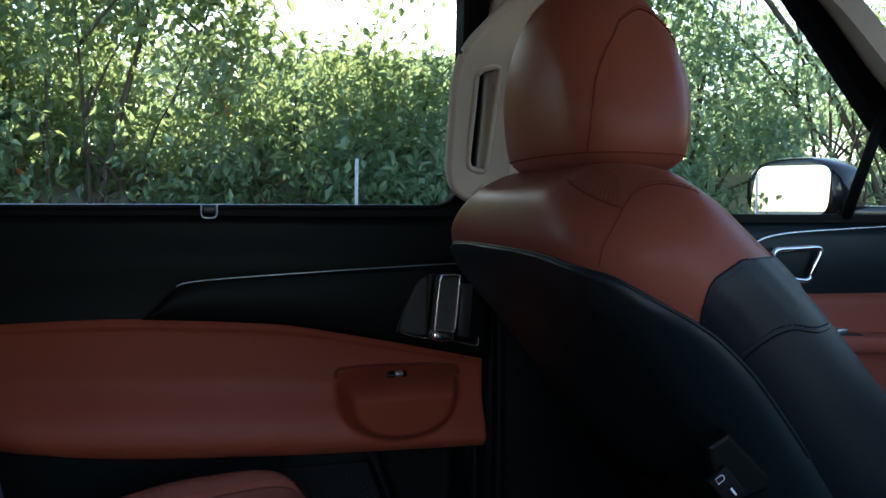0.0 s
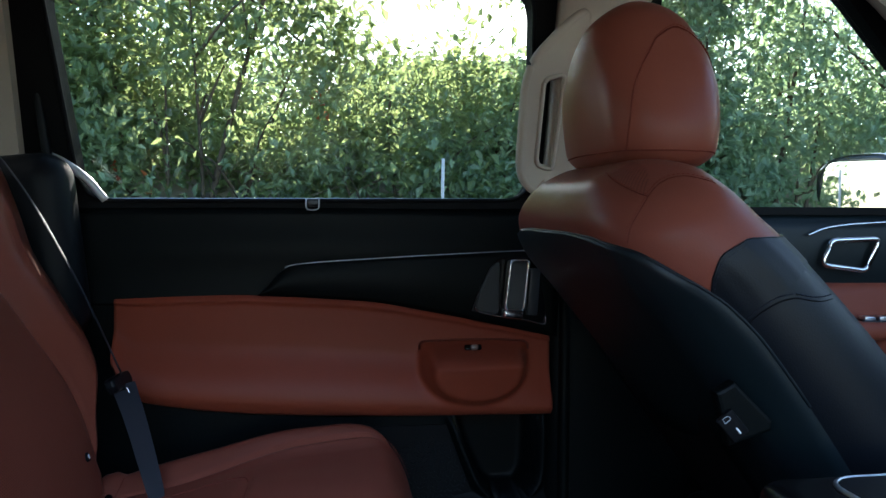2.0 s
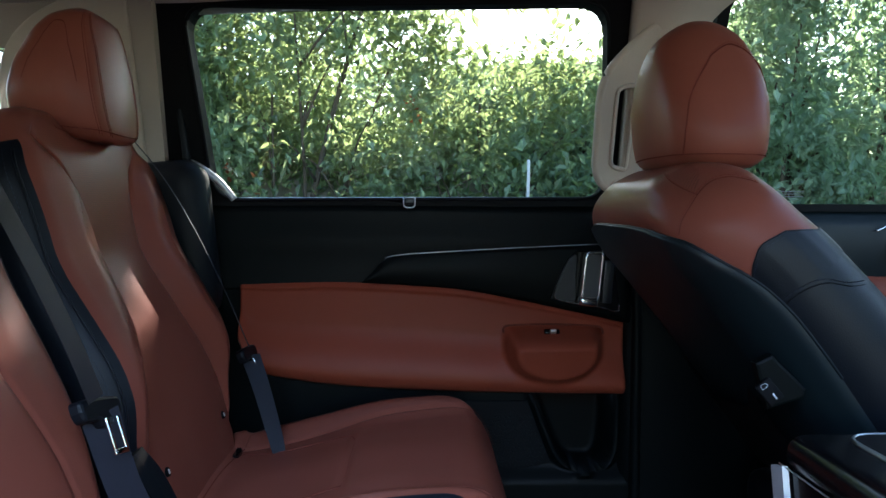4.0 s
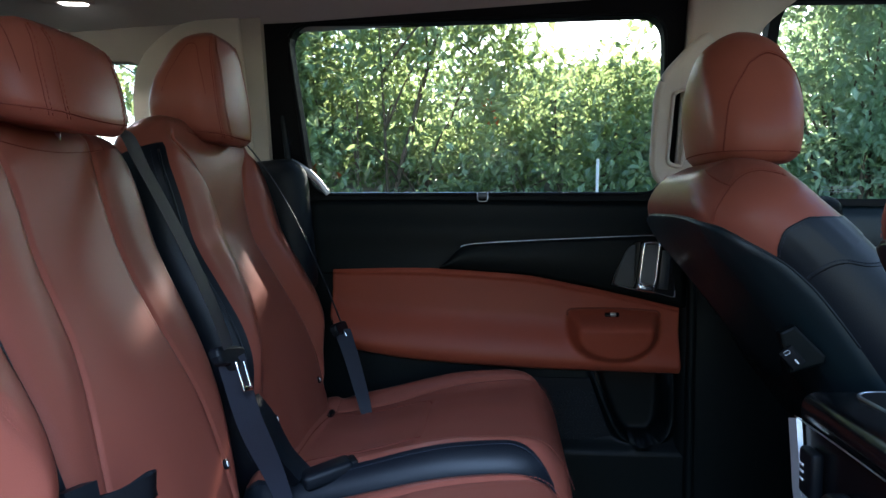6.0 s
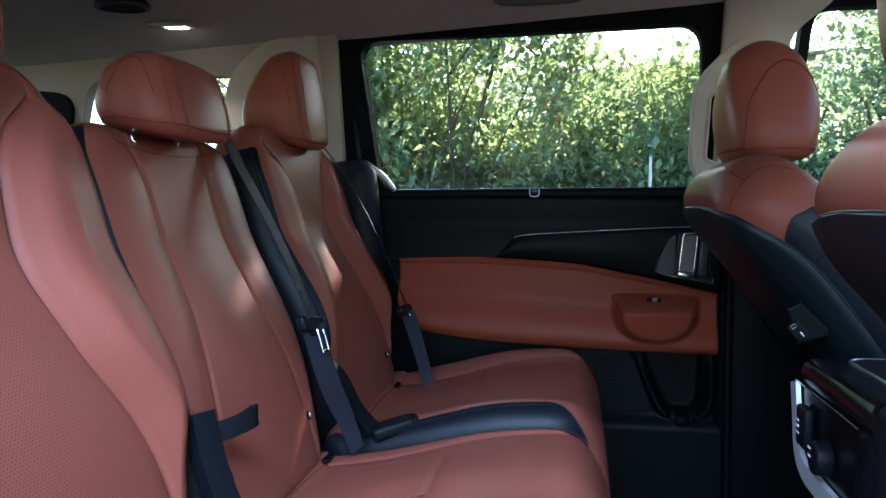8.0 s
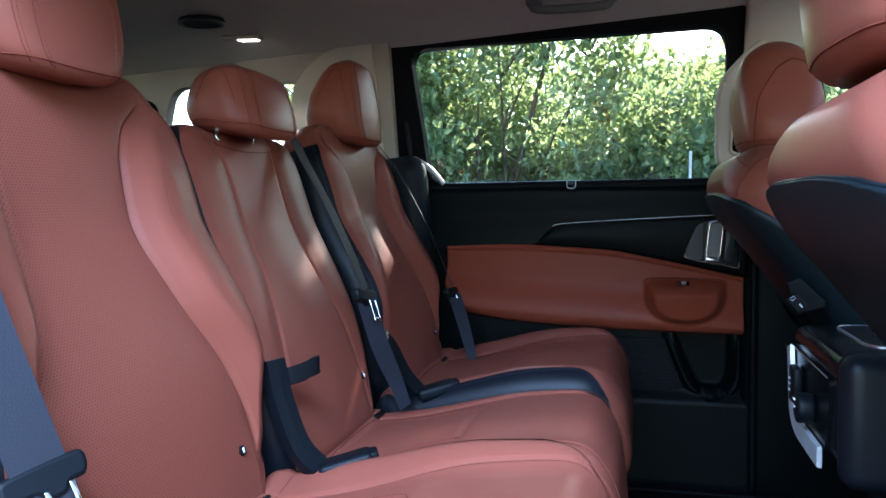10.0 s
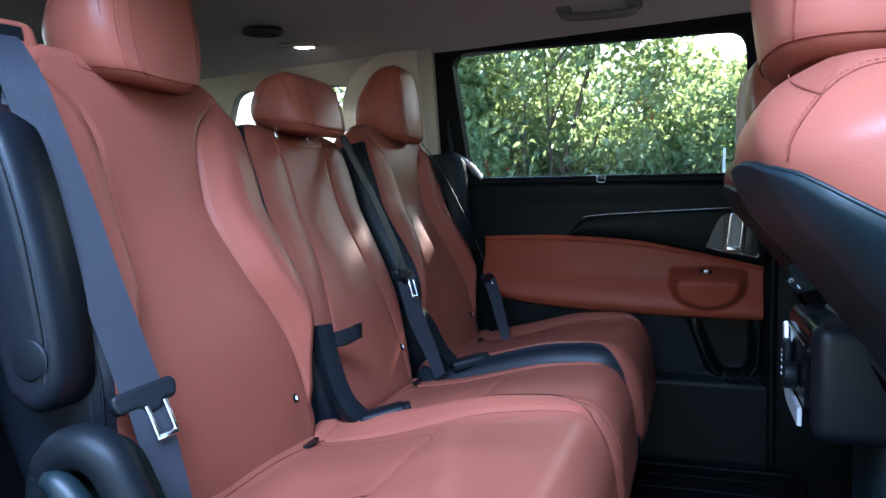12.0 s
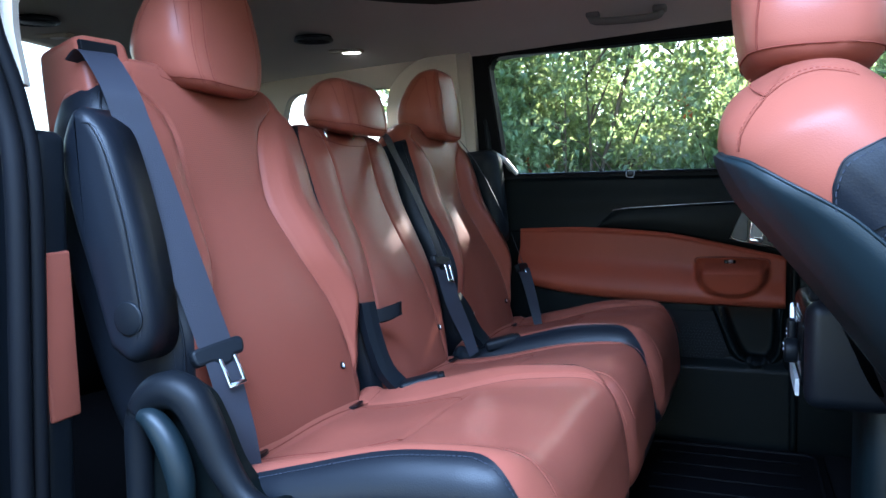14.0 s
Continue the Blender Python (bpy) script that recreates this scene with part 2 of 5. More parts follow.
def ribbon(name, pts, widths, across, mat, parent=None, label="", thick=0.0014):
    """A flat band along pts; across: one direction, or one for each point."""
    verts, faces, n = [], [], len(pts)
    for i, p in enumerate(pts):
        d = (pts[min(i + 1, n - 1)] - pts[max(i - 1, 0)]).normalized()
        a = Vector(across(i / (n - 1)) if callable(across) else across)
        a = (a - d * a.dot(d)).normalized()
        up = a.cross(d)
        w = widths(i / (n - 1)) if callable(widths) else widths
        for su, sn in ((-1, -1), (-0.9, 1), (0, 1.1), (0.9, 1), (1, -1), (0, -1.1)):
            verts.append(p + a * su * w / 2 + up * sn * thick / 2)
    for i in range(n - 1):
        for k in range(6):
            faces.append((i * 6 + k, i * 6 + (k + 1) % 6, (i + 1) * 6 + (k + 1) % 6, (i + 1) * 6 + k))
    faces += [tuple(range(6))[::-1], tuple(range((n - 1) * 6, n * 6))]
    return mesh_ob(name, verts, faces, mat, parent, label, False)


def sheet(name, fn, nu, nv, mat, parent=None, label="", thick=None):
    """A grid of fn(a, b), a and b from 0 to 1; thick: a vector by which a second skin is set off, closed round the rim."""
    verts = [Vector(fn(i / nu, j / nv)) for i in range(nu + 1) for j in range(nv + 1)]
    w, n = nv + 1, len(verts)
    faces = [(i * w + j, (i + 1) * w + j, (i + 1) * w + j + 1, i * w + j + 1) for i in range(nu) for j in range(nv)]
    if thick is not None:
        t = Vector(thick)
        verts += [v + t for v in verts]
        faces += [tuple(k + n for k in f[::-1]) for f in faces]
        rim = [i * w for i in range(nu + 1)] + [nu * w + j for j in range(1, w)] + [i * w + nv for i in range(nu - 1, -1, -1)] + [j for j in range(nv - 1, 0, -1)]
        for a, b in zip(rim, rim[1:] + rim[:1]):
            faces.append((b, a, a + n, b + n))
    return mesh_ob(name, verts, faces, mat, parent, label)


def block(name, size, mat, parent=None, m=Matrix(), label="", bevel=0.004, seg=3):
    bm = bmesh.new()
    bmesh.ops.create_cube(bm, size=1)
    bmesh.ops.scale(bm, vec=size, verts=bm.verts)
    if bevel:
        bmesh.ops.bevel(bm, geom=bm.edges, offset=min(bevel, min(size) * 0.45), segments=seg, profile=0.5, affect="EDGES")
    bmesh.ops.transform(bm, matrix=m, verts=bm.verts)
    return part(name, bm, mat, parent, label)


def disc(name, radius, depth, mat, parent=None, m=Matrix(), label="", sides=32, bevel=0.002):
    bm = bmesh.new()
    bmesh.ops.create_cone(bm, cap_ends=True, segments=sides, radius1=radius, radius2=radius, depth=depth)
    rim = [e for e in bm.edges if len(e.link_faces) == 2 and any(len(f.verts) > 4 for f in e.link_faces)]
    bmesh.ops.bevel(bm, geom=rim, offset=bevel, segments=2, profile=0.5, affect="EDGES")
    bmesh.ops.transform(bm, matrix=m, verts=bm.verts)
    return part(name, bm, mat, parent, label)


def outline_plate(name, pts, depth, mat, parent=None, m=Matrix(), label="", bevel=0.002, seg=2, smooth=False):
    """A flat plate with the outline pts in local x and y, its top at z = 0."""
    bm = bmesh.new()
    f = bm.faces.new([bm.verts.new((p[0], p[1], 0)) for p in pts])
    if f.normal.z < 0 or f.calc_area() and f.normal.z == 0:
        f.normal_update()
    if f.normal.z < 0:
        f.normal_flip()
    low = bmesh.ops.extrude_face_region(bm, geom=[f])
    bmesh.ops.translate(bm, vec=(0, 0, -depth), verts=[v for v in low["geom"] if isinstance(v, bmesh.types.BMVert)])
    bm.faces.ensure_lookup_table()
    if bevel:
        top = [e for e in bm.edges if all(abs(v.co.z) < 1e-6 for v in e.verts)]
        bmesh.ops.bevel(bm, geom=top, offset=bevel, segments=seg, profile=0.5, affect="EDGES")
    bmesh.ops.transform(bm, matrix=m, verts=bm.verts)
    return part(name, bm, mat, parent, label, smooth=smooth)


def lean(z, y0=0.842):
    return y0 - 0.30 * (z - 0.88)


def rounded(pts, r=0.04, n=6):
    """A closed outline with its corners rounded."""
    out = []
    for i, p in enumerate(pts):
        p = Vector(p)
        a, b = Vector(pts[i - 1]), Vector(pts[(i + 1) % len(pts)])
        ra = min(r, (a - p).length * 0.45)
        rb = min(r, (b - p).length * 0.45)
        s, e = p + (a - p).normalized() * ra, p + (b - p).normalized() * rb
        for k in range(n + 1):
            t = k / n
            out.append(s * (1 - t) ** 2 + p * 2 * t * (1 - t) + e * t * t)
    return out


def ring_frame(name, outer, inner, yfun, thick, mat, parent, label=""):
    """A frame between two outlines of equally many (x, z) points, leaning with yfun(z)."""
    n = len(outer)
    verts = [(p.x, yfun(p.y), p.y) for p in outer] + [(p.x, yfun(p.y) + 0.006, p.y) for p in inner]
    verts += [(x, y + thick, z) for x, y, z in verts]
    faces = []
    for i in range(n):
        j = (i + 1) % n
        faces += [(i, j, n + j, n + i), (2 * n + i, 3 * n + i, 3 * n + j, 2 * n + j), (i, 2 * n + i, 2 * n + j, j), (n + i, n + j, 3 * n + j, 3 * n + i)]
    return mesh_ob(name, verts, faces, mat, parent, label, False)


class Pad:
    """An upholstered body. Local x runs across, y along its length, z out of its face. Its face is divided by two seams
    at +-seam(s); disp(u, s) raises the face. Each zone becomes a part of its own."""

    def __init__(self, length, half, depth, seam, disp, r_end=0.03, r_cor=0.035, rows=56, groove=0.006, shear=None, r_low=None):
        self.half, self.depth, self.seam, self.disp, self.length = half, depth, seam, disp, length
        self.r_end, self.r_cor, self.groove = r_end, r_cor, groove
        self.r_low = r_low or r_end
        self.shear = shear or (lambda s: 0.0)
        ss = []
        for k in range(7):
            ss.append(self.r_low * (1 - math.cos(k / 6 * math.pi / 2)))
        ss += [self.r_low + (length - self.r_low - r_end) * k / rows for k in range(1, rows)]
        ss += [length - r_end * (1 - math.cos(k / 9 * math.pi / 2)) for k in range(9, -1, -1)]
        self.ss = ss
        self.grid, self.kind = [], None
        for s in ss:
            ring, kinds = self.ring(s)
            self.grid.append(ring)
            self.kind = kinds

    def inset(self, s):
        e, r = (s, self.r_low) if s < self.length / 2 else (self.length - s, self.r_end)
        if e >= r:
            return 0.0
        k = 1 - e / r
        return r * (1 - math.sqrt(max(0, 1 - k * k)))

    def height(self, u, s):
        g = self.seam(s)
        return (self.disp(u, s) - self.groove * math.exp(-((abs(u) - g) / 0.004) ** 2))

    def at(self, u, s, lift=0.0):
        """The point of the face at (u, s)."""
        return Vector((u, s, self.depth(s) / 2 - self.inset(s) + self.height(u, s) + self.shear(s) + lift))

    def ring(self, s):
        i = self.inset(s)
        W, D = self.half(s) - i, self.depth(s) / 2 - i
        rc = min(self.r_cor, W * 0.8, D * 0.95)
        Wf, g = W - rc, min(self.seam(s), (W - rc) * 0.93)
        us, kinds = [], []
        q = max(0.05, min(1.0, (Wf - g) / 0.022, g / 0.022))
        tiny = [k * q for k in (-0.009, -0.0055, -0.0025, 0, 0.0025, 0.0055, 0.009)]
        gap = 0.011 * q
        n1, n2 = 8, 22
        for k in range(n1):
            us.append(-Wf + (Wf - g - gap) * k / n1), kinds.append("bolster_l")
        us += [-g + t for t in tiny]
        kinds += ["bolster_l"] * 3 + ["insert"] * 4
        for k in range(n2):
            us.append(-g + gap + (2 * g - 2 * gap) * k / n2), kinds.append("insert")
        us += [g + t for t in tiny]
        kinds += ["insert"] * 3 + ["bolster_r"] * 4
        for k in range(n1 + 1):
            us.append(g + gap + (Wf - g - gap) * k / n1), kinds.append("bolster_r")
        pts = [(u, D) for u in us]
        for k in range(1, 7):
            t = math.pi / 2 * k / 6
            pts.append((Wf + rc * math.sin(t), D - rc + rc * math.cos(t)))
            kinds.append("edge_r" if k < 3 else "side_r")
        for k in range(1, 7):
            t = math.pi / 2 * k / 6
            pts.append((Wf + rc * math.cos(t), -D + rc - rc * math.sin(t)))
            kinds.append("side_r")
        for k in range(1, 8):
            pts.append((Wf - 2 * Wf * k / 8, -D))
            kinds.append("back")
        for k in range(0, 7):
            t = math.pi / 2 * k / 6
            pts.append((-Wf - rc * math.sin(t), -D + rc - rc * math.cos(t)))
            kinds.append("side_l" if k else "back")
        for k in range(0, 6):
            t = math.pi / 2 * k / 6
            pts.append((-Wf - rc * math.cos(t), D - rc + rc * math.sin(t)))
            kinds.append("side_l" if k < 4 else "edge_l")
        out = []
        for u, w in pts:
            f = (w + D) / (2 * D) if D > 1e-6 else 1
            out.append(Vector((u, s, w + f * self.height(max(-Wf, min(Wf, u)), s) + self.shear(s))))
        return out, kinds

    def on(self, u, s, lift=0.0):
        """A point of the skin at the offset u from the middle, on the face or round its edge."""
        ring = self.ring(s)[0]
        n = len(ring)
        k = n // 4
        walk_to = range(20, n // 2) if u > 0 else range(20, -14, -1)
        last = 20
        for c in walk_to:
            if (ring[c % n].x >= u) if u > 0 else (ring[c % n].x <= u):
                p, q = ring[last % n].x, ring[c % n].x
                f = (u - p) / (q - p) if abs(q - p) > 1e-9 else 0.0
                return self.around(min(last, c) + (f if c > last else 1 - f), s, lift)
            last = c
        return self.around(last, s, lift)

    def around(self, c, s, lift=0.0):
        """A point of the skin at column c (fractional, 0 at the face's left end) and length s, set off outwards."""
        ring = self.ring(s)[0]
        n = len(ring)
        k = math.floor(c)
        p = ring[k % n].lerp(ring[(k + 1) % n], c - k)
        if not lift:
            return p
        d = (ring[(k + 2) % n] - ring[(k - 1) % n]).normalized()
        other = self.ring(s - 0.0015 if s > 0.002 else s + 0.0015)[0]
        t = (p - other[k % n].lerp(other[(k + 1) % n], c - k)) * (1 if s > 0.002 else -1)
        out = Vector((-d.z, 0, d.x))
        nrm = d.cross(t)
        nrm = nrm.normalized() if nrm.length > 1e-9 else out
        return p + (nrm if nrm.dot(out) >= 0 else -nrm) * lift

    def build(self, zone, mats, parent, labels={}, low="side", high="side", main=None, m=Matrix()):
        """zone(kind, s, u): the part's name for a face, keyed in mats by (name, material). The other zones hang under main, which stands at m."""
        faces = {}
        n = len(self.grid[0])
        for i in range(len(self.grid) - 1):
            s = (self.ss[i] + self.ss[i + 1]) / 2
            for j in range(n):
                z = zone(self.kind[j], s, self.grid[i][j].x)
                faces.setdefault(z, []).append((i * n + j, i * n + (j + 1) % n, (i + 1) * n + (j + 1) % n, (i + 1) * n + j))
        last = (len(self.grid) - 1) * n
        faces.setdefault(low, []).append(tuple(range(n))[::-1])
        faces.setdefault(high, []).append(tuple(range(last, last + n)))
        every = [v for ring in self.grid for v in ring]
        made = {}
        for z, fs in sorted(faces.items(), key=lambda e: e[0] != main):
            used = sorted({k for f in fs for k in f})
            index = {k: i for i, k in enumerate(used)}
            name, mat = mats[z]
            made[z] = mesh_ob(name, [every[k] for k in used], [tuple(index[k] for k in f)[::-1] for f in fs], mat, made.get(main, parent), labels.get(z, ""))
            if z == main:
                made[z].matrix_local = m
        return made


def stitches(name, pts, mat, parent, pitch=0.006, r=0.0007, label=""):
    """A row of short thread dashes along pts, which lie on a surface."""
    verts, faces = [], []
    pts = [Vector(p) for p in pts]
    run, want = 0.0, 0.0
    for a, b in zip(pts, pts[1:]):
        step_len = (b - a).length
        if step_len < 1e-7:
            continue
        d = (b - a) / step_len
        x = d.cross(Vector((0.3, 0.2, 0.93))).normalized() * r
        y = d.cross(x).normalized() * r
        while want < run + step_len:
            p = a + d * (want - run)
            q = p + d * pitch * 0.62
            k = len(verts)
            verts += [p + x, p + y, p - x, p - y, q + x, q + y, q - x, q - y]
            faces += [(k + i, k + (i + 1) % 4, k + 4 + (i + 1) % 4, k + 4 + i) for i in range(4)] + [(k + 3, k + 2, k + 1, k), (k + 4, k + 5, k + 6, k + 7)]
            want += pitch
        run += step_len
    return mesh_ob(name, verts, faces, mat, parent, label, smooth=False)


def frame_of(origin, across, along):
    """A matrix with local x across, y along, z out."""
    a, b = Vector(across).normalized(), Vector(along).normalized()
    c = a.cross(b)
    return Matrix.Translation(origin) @ Matrix((a, b, c)).transposed().to_4x4()


# ---- the outside ----
def ground_z(a, b):
    x, y = (a - 0.5) * 2, (b - 0.5) * 2
    X, Y = 400 * x * abs(x), 400 * y * abs(y)
    return (X, Y, -0.45 + 0.03 * noise.noise((X * 0.3, Y * 0.3, 0)))


tagged(sheet("ground", ground_z, 60, 60, asphalt), "grey dusty ground beside the parked van", "ground", kind="structure")
tagged(block("concrete_wall", (22, 0.2, 1.35), concrete, None, pose(1, 5.0, 0.2), "", 0.01), "low weathered concrete wall behind the bushes", "wall", kind="structure")
tagged(block("far_building", (14, 4, 1.9), whitewash, None, pose(11.0, 8.5, 0.45, 0, 0, -4), "", 0.03), "pale plain building wall behind the trees", "building", kind="structure")
shed = tagged(block("garden_shed", (1.9, 0.30, 2.30), whitewash, None, pose(1.35, 5.30, 0.70, 0, -2, 0), "", 0.01), "pale low wall of a shed behind the hedge", "building", kind="structure")
block("roof_edge", (2.0, 0.42, 0.040), concrete, shed, pose(1.35, 5.25, 1.90, 0, -4, 0), "grey flat roof edge", 0.01)
post = tube("post", [(0.63, 1.66, -0.45), (0.632, 1.66, 0.3), (0.64, 1.66, 1.01)], 0.0045, whitewash, None, "", 8)
tagged(post, "thin white-painted wooden post among the bushes", "post")


SUN_WAY = Vector((math.cos(SUN_AZ) * math.cos(SUN_EL), math.sin(SUN_AZ) * math.cos(SUN_EL), math.sin(SUN_EL)))
# sunbeams that find a gap in the leaves: where they end in the cabin, and their width
BEAMS = (((-0.10, 0.402, 0.73), 0.006), ((-0.09, 0.090, 0.75), -0.004), ((0.43, -0.44, 0.465), -0.020))


def leaves(centres, per, spread, size, rng, origin):
    """Folded leaves scattered round the centres: vertices and faces."""
    n = len(centres) * per
    c = np.repeat(centres, per, axis=0) + rng.normal(0, 1, (n, 3)) * spread
    d = rng.normal(0, 1, (n, 3)) + np.array((0, -0.3, -0.55))
    d /= np.linalg.norm(d, axis=1)[:, None]
    up = rng.normal(0, 0.55, (n, 3)) + np.array((0, -0.35, 1.0))
    side = np.cross(d, up)
    side /= np.linalg.norm(side, axis=1)[:, None] + 1e-9
    nrm = np.cross(side, d)
    keep = np.ones(n, bool)
    for end, width in BEAMS:
        off = c + origin - np.array(end)
        keep &= np.linalg.norm(off - np.outer(off @ np.array(SUN_WAY), np.array(SUN_WAY)), axis=1) > width + size * 0.6
    c, d, side, nrm = c[keep], d[keep], side[keep], nrm[keep]
    n = len(c)
    L = (size * rng.uniform(0.55, 1.25, n))[:, None]
    W = L * rng.uniform(0.2, 0.3, n)[:, None]
    mid = c + d * L * 0.45
    drop = nrm * L * 0.10
    v = np.stack([c, mid + side * W + drop, c + d * L - drop * 0.8, mid - side * W + drop, mid - drop * 0.4], axis=1).reshape(-1, 3)
    k = np.arange(n)[:, None] * 5
    f = np.concatenate([k + np.array([[0, 1, 4]]), k + np.array([[1, 2, 4]]), k + np.array([[2, 3, 4]]), k + np.array([[3, 0, 4]])])
    return v, f


def shrub(name, x, y, z0, height, width, clumps, per, size, mat, seed, label, category, lean=0.0, trunk=0.03, spread=0.09, low=-1.0, aside=0.0, stems=6, dry=0):
    rng = np.random.default_rng(seed)
    root = empty(name, pose(x, y, z0), label, category)
    for k in range(stems):
        a = rng.uniform(0, 6.28)
        reach = rng.uniform(0.3, 0.9) * width
        tip = (math.cos(a) * reach + aside * 0.8, math.sin(a) * reach * 0.45 + lean * height * 0.3, height * rng.uniform(0.6, 0.95))
        bend = (tip[0] * 0.3 + rng.normal(0, 0.05), tip[1] * 0.3 + rng.normal(0, 0.05), tip[2] * 0.5)
        pts = spline([(rng.normal(0, 0.05), rng.normal(0, 0.05), 0), bend, tip], 8)
        tube("trunk" if k == 0 else "branch", pts, lambda t: trunk * (1 - 0.75 * t) * (1 if k == 0 else 0.6), bark, root, "", 7)
        for q in range(3):
            p = pts[int(len(pts) * rng.uniform(0.35, 0.9))]
            e = p + Vector((rng.normal(0, 0.4) * width, rng.normal(-0.1, 0.22) * width, rng.uniform(0.05, 0.5)))
            twig = spline([p, (p + e) / 2 + Vector((0, 0, 0.08)), e], 5)
            tube("branch", twig, lambda t: trunk * 0.3 * (1 - 0.8 * t), bark, root, "", 5)
    rows = []
    while len(rows) < clumps:
        p = rng.uniform(-1, 1, 3)
        if p[0] ** 2 + p[1] ** 2 + max(0, p[2]) ** 2 * 0.8 > 1 or p[2] < low:
            continue
        q = np.array((p[0] * width + aside, p[1] * width * 0.6, height * (0.54 + 0.47 * p[2])))
        if noise.noise((q[0] * 1.7 + seed, q[1] * 1.7, q[2] * 1.9)) < -0.16:
            continue
        rows.append(q)
    v, f = leaves(np.array(rows), per, np.array((spread, spread, spread * 0.8)), size, rng, np.array((x, y, z0)))
    me = bpy.data.meshes.new("crown")
    me.from_pydata(v.tolist(), [], f.tolist())
    me.materials.append(mat)
    ob = new("crown", me)
    ob.parent = root
    if dry:
        spots = np.array([r for r in rows if r[1] < -width * 0.3][:dry])
        v, f = leaves(spots, 9, np.array((0.02, 0.02, 0.035)), size * 0.8, rng, np.array((x, y, z0)))
        me = bpy.data.meshes.new("dry_leaves")
        me.from_pydata(v.tolist(), [], f.tolist())
        me.materials.append(leaf_dry)
        new("dry_leaves", me).parent = root
    return root


SHRUB = "dense green leafy bush growing beside the van"
for k, (x, y, h, w, mat) in enumerate((
        (-1.30, 3.4, 3.4, 0.80, leaf_green), (-0.45, 3.5, 2.9, 1.0, leaf_green),
        (0.75, 3.5, 2.12, 0.85, leaf_green), (1.45, 3.5, 2.05, 0.60, leaf_pale), (2.15, 3.4, 2.9, 0.55, leaf_pale), (2.75, 3.6, 3.1, 0.70, leaf_pale),
        (3.9, 3.6, 3.5, 1.2, leaf_pale), (5.4, 3.8, 3.4, 1.3, leaf_green), (7.0, 4.0, 3.5, 1.4, leaf_pale),
        (-2.1, 4.6, 1.5, 0.9, leaf_green), (-0.9, 4.5, 2.4, 1.0, leaf_green), (0.2, 4.5, 2.3, 1.1, leaf_pale), (1.3, 4.5, 2.3, 1.0, leaf_green),
        # four unseen bushes ahead of the van, added to hold back front skylight
        (6.6, 2.2, 3.4, 1.3, leaf_green), (7.0, 0.4, 3.4, 1.3, leaf_green), (6.8, -1.4, 3.3, 1.3, leaf_pale), (6.6, -3.2, 3.4, 1.3, leaf_green),
        (2.75, 4.5, 2.6, 0.80, leaf_pale), (3.5, 4.6, 2.4, 1.1, leaf_pale), (4.6, 4.6, 2.4, 1.2, leaf_pale)), 1):
    many = 170 if x > 2.9 else 210 if x > 2.1 else 260 if 0.5 < x < 2.5 and y < 4 else 430
    tagged(shrub("bush", x, y, -0.45, h, w, many, 60, 0.062, mat, 11 + k, SHRUB, "bush", dry=(0, 7, 9)[k] if k < 3 else 0), group="bushes beside the van")
CROWNS = (1500, 420)
TREE = "tall leafy tree with a grey trunk behind the bushes"
# the first tree's sideways crown is added out of view to block the sun
for k, (x, y, h, w, low, aside) in enumerate(((4.4, 3.25, 4.6, 1.55, 0.085, -3.20), (6.4, 4.2, 4.2, 1.5, -0.30, 0.0))):
    tagged(shrub("tree", x, y, -0.45, h, w, CROWNS[k], 56, 0.074, leaf_green, 71 + k, TREE, "tree", trunk=(0.03, 0.07)[k], spread=0.13, low=low, aside=aside, stems=(2, 5)[k]), group="trees")

tagged(block("garden_wall", (9.0, 0.22, 1.66), garden_plaster, None, pose(2.4, 4.06, 0.30), "", 0.02), "low beige plastered wall behind the bushes", "wall", kind="structure")

# ---- the van's shell ----
CY = -0.04                                     # its centre line


def roof_z(x, y):
    k = abs(y - CY) / 0.78
    return 1.315 + 0.05 * x - 0.085 * k ** 3


tagged(sheet("ceiling", lambda a, b: (-1.28 + 2.58 * a, CY - 0.80 + 1.60 * b, roof_z(-1.28 + 2.58 * a, CY - 0.80 + 1.60 * b)), 60, 40, headcloth, None, "", (0, 0, 0.03)),
       "grey beige cloth headliner, softly curved", "ceiling", kind="structure")
tagged(sheet("car_roof", lambda a, b: (-1.32 + 2.62 * a, CY - 0.86 + 1.72 * b, roof_z(-1.28 + 2.58 * a, CY - 0.8 + 1.6 * b) + 0.06), 30, 20, paint, None, "", (0, 0, 0.02)),
       "dark painted steel roof of the van", "roof", kind="structure")
tagged(sheet("floor", lambda a, b: (-1.7 + 4.0 * a, CY - 0.86 + 1.72 * b, 0.11 + 0.004 * noise.noise((a * 30, b * 15, 0))), 60, 30, carpet, None, "", (0, 0, -0.05)),
       "black carpeted cabin floor", "floor", kind="structure")

# ---- bench seats ----
REC = radians(20)
BACK_UP = Vector((-math.sin(REC), 0, math.cos(REC)))


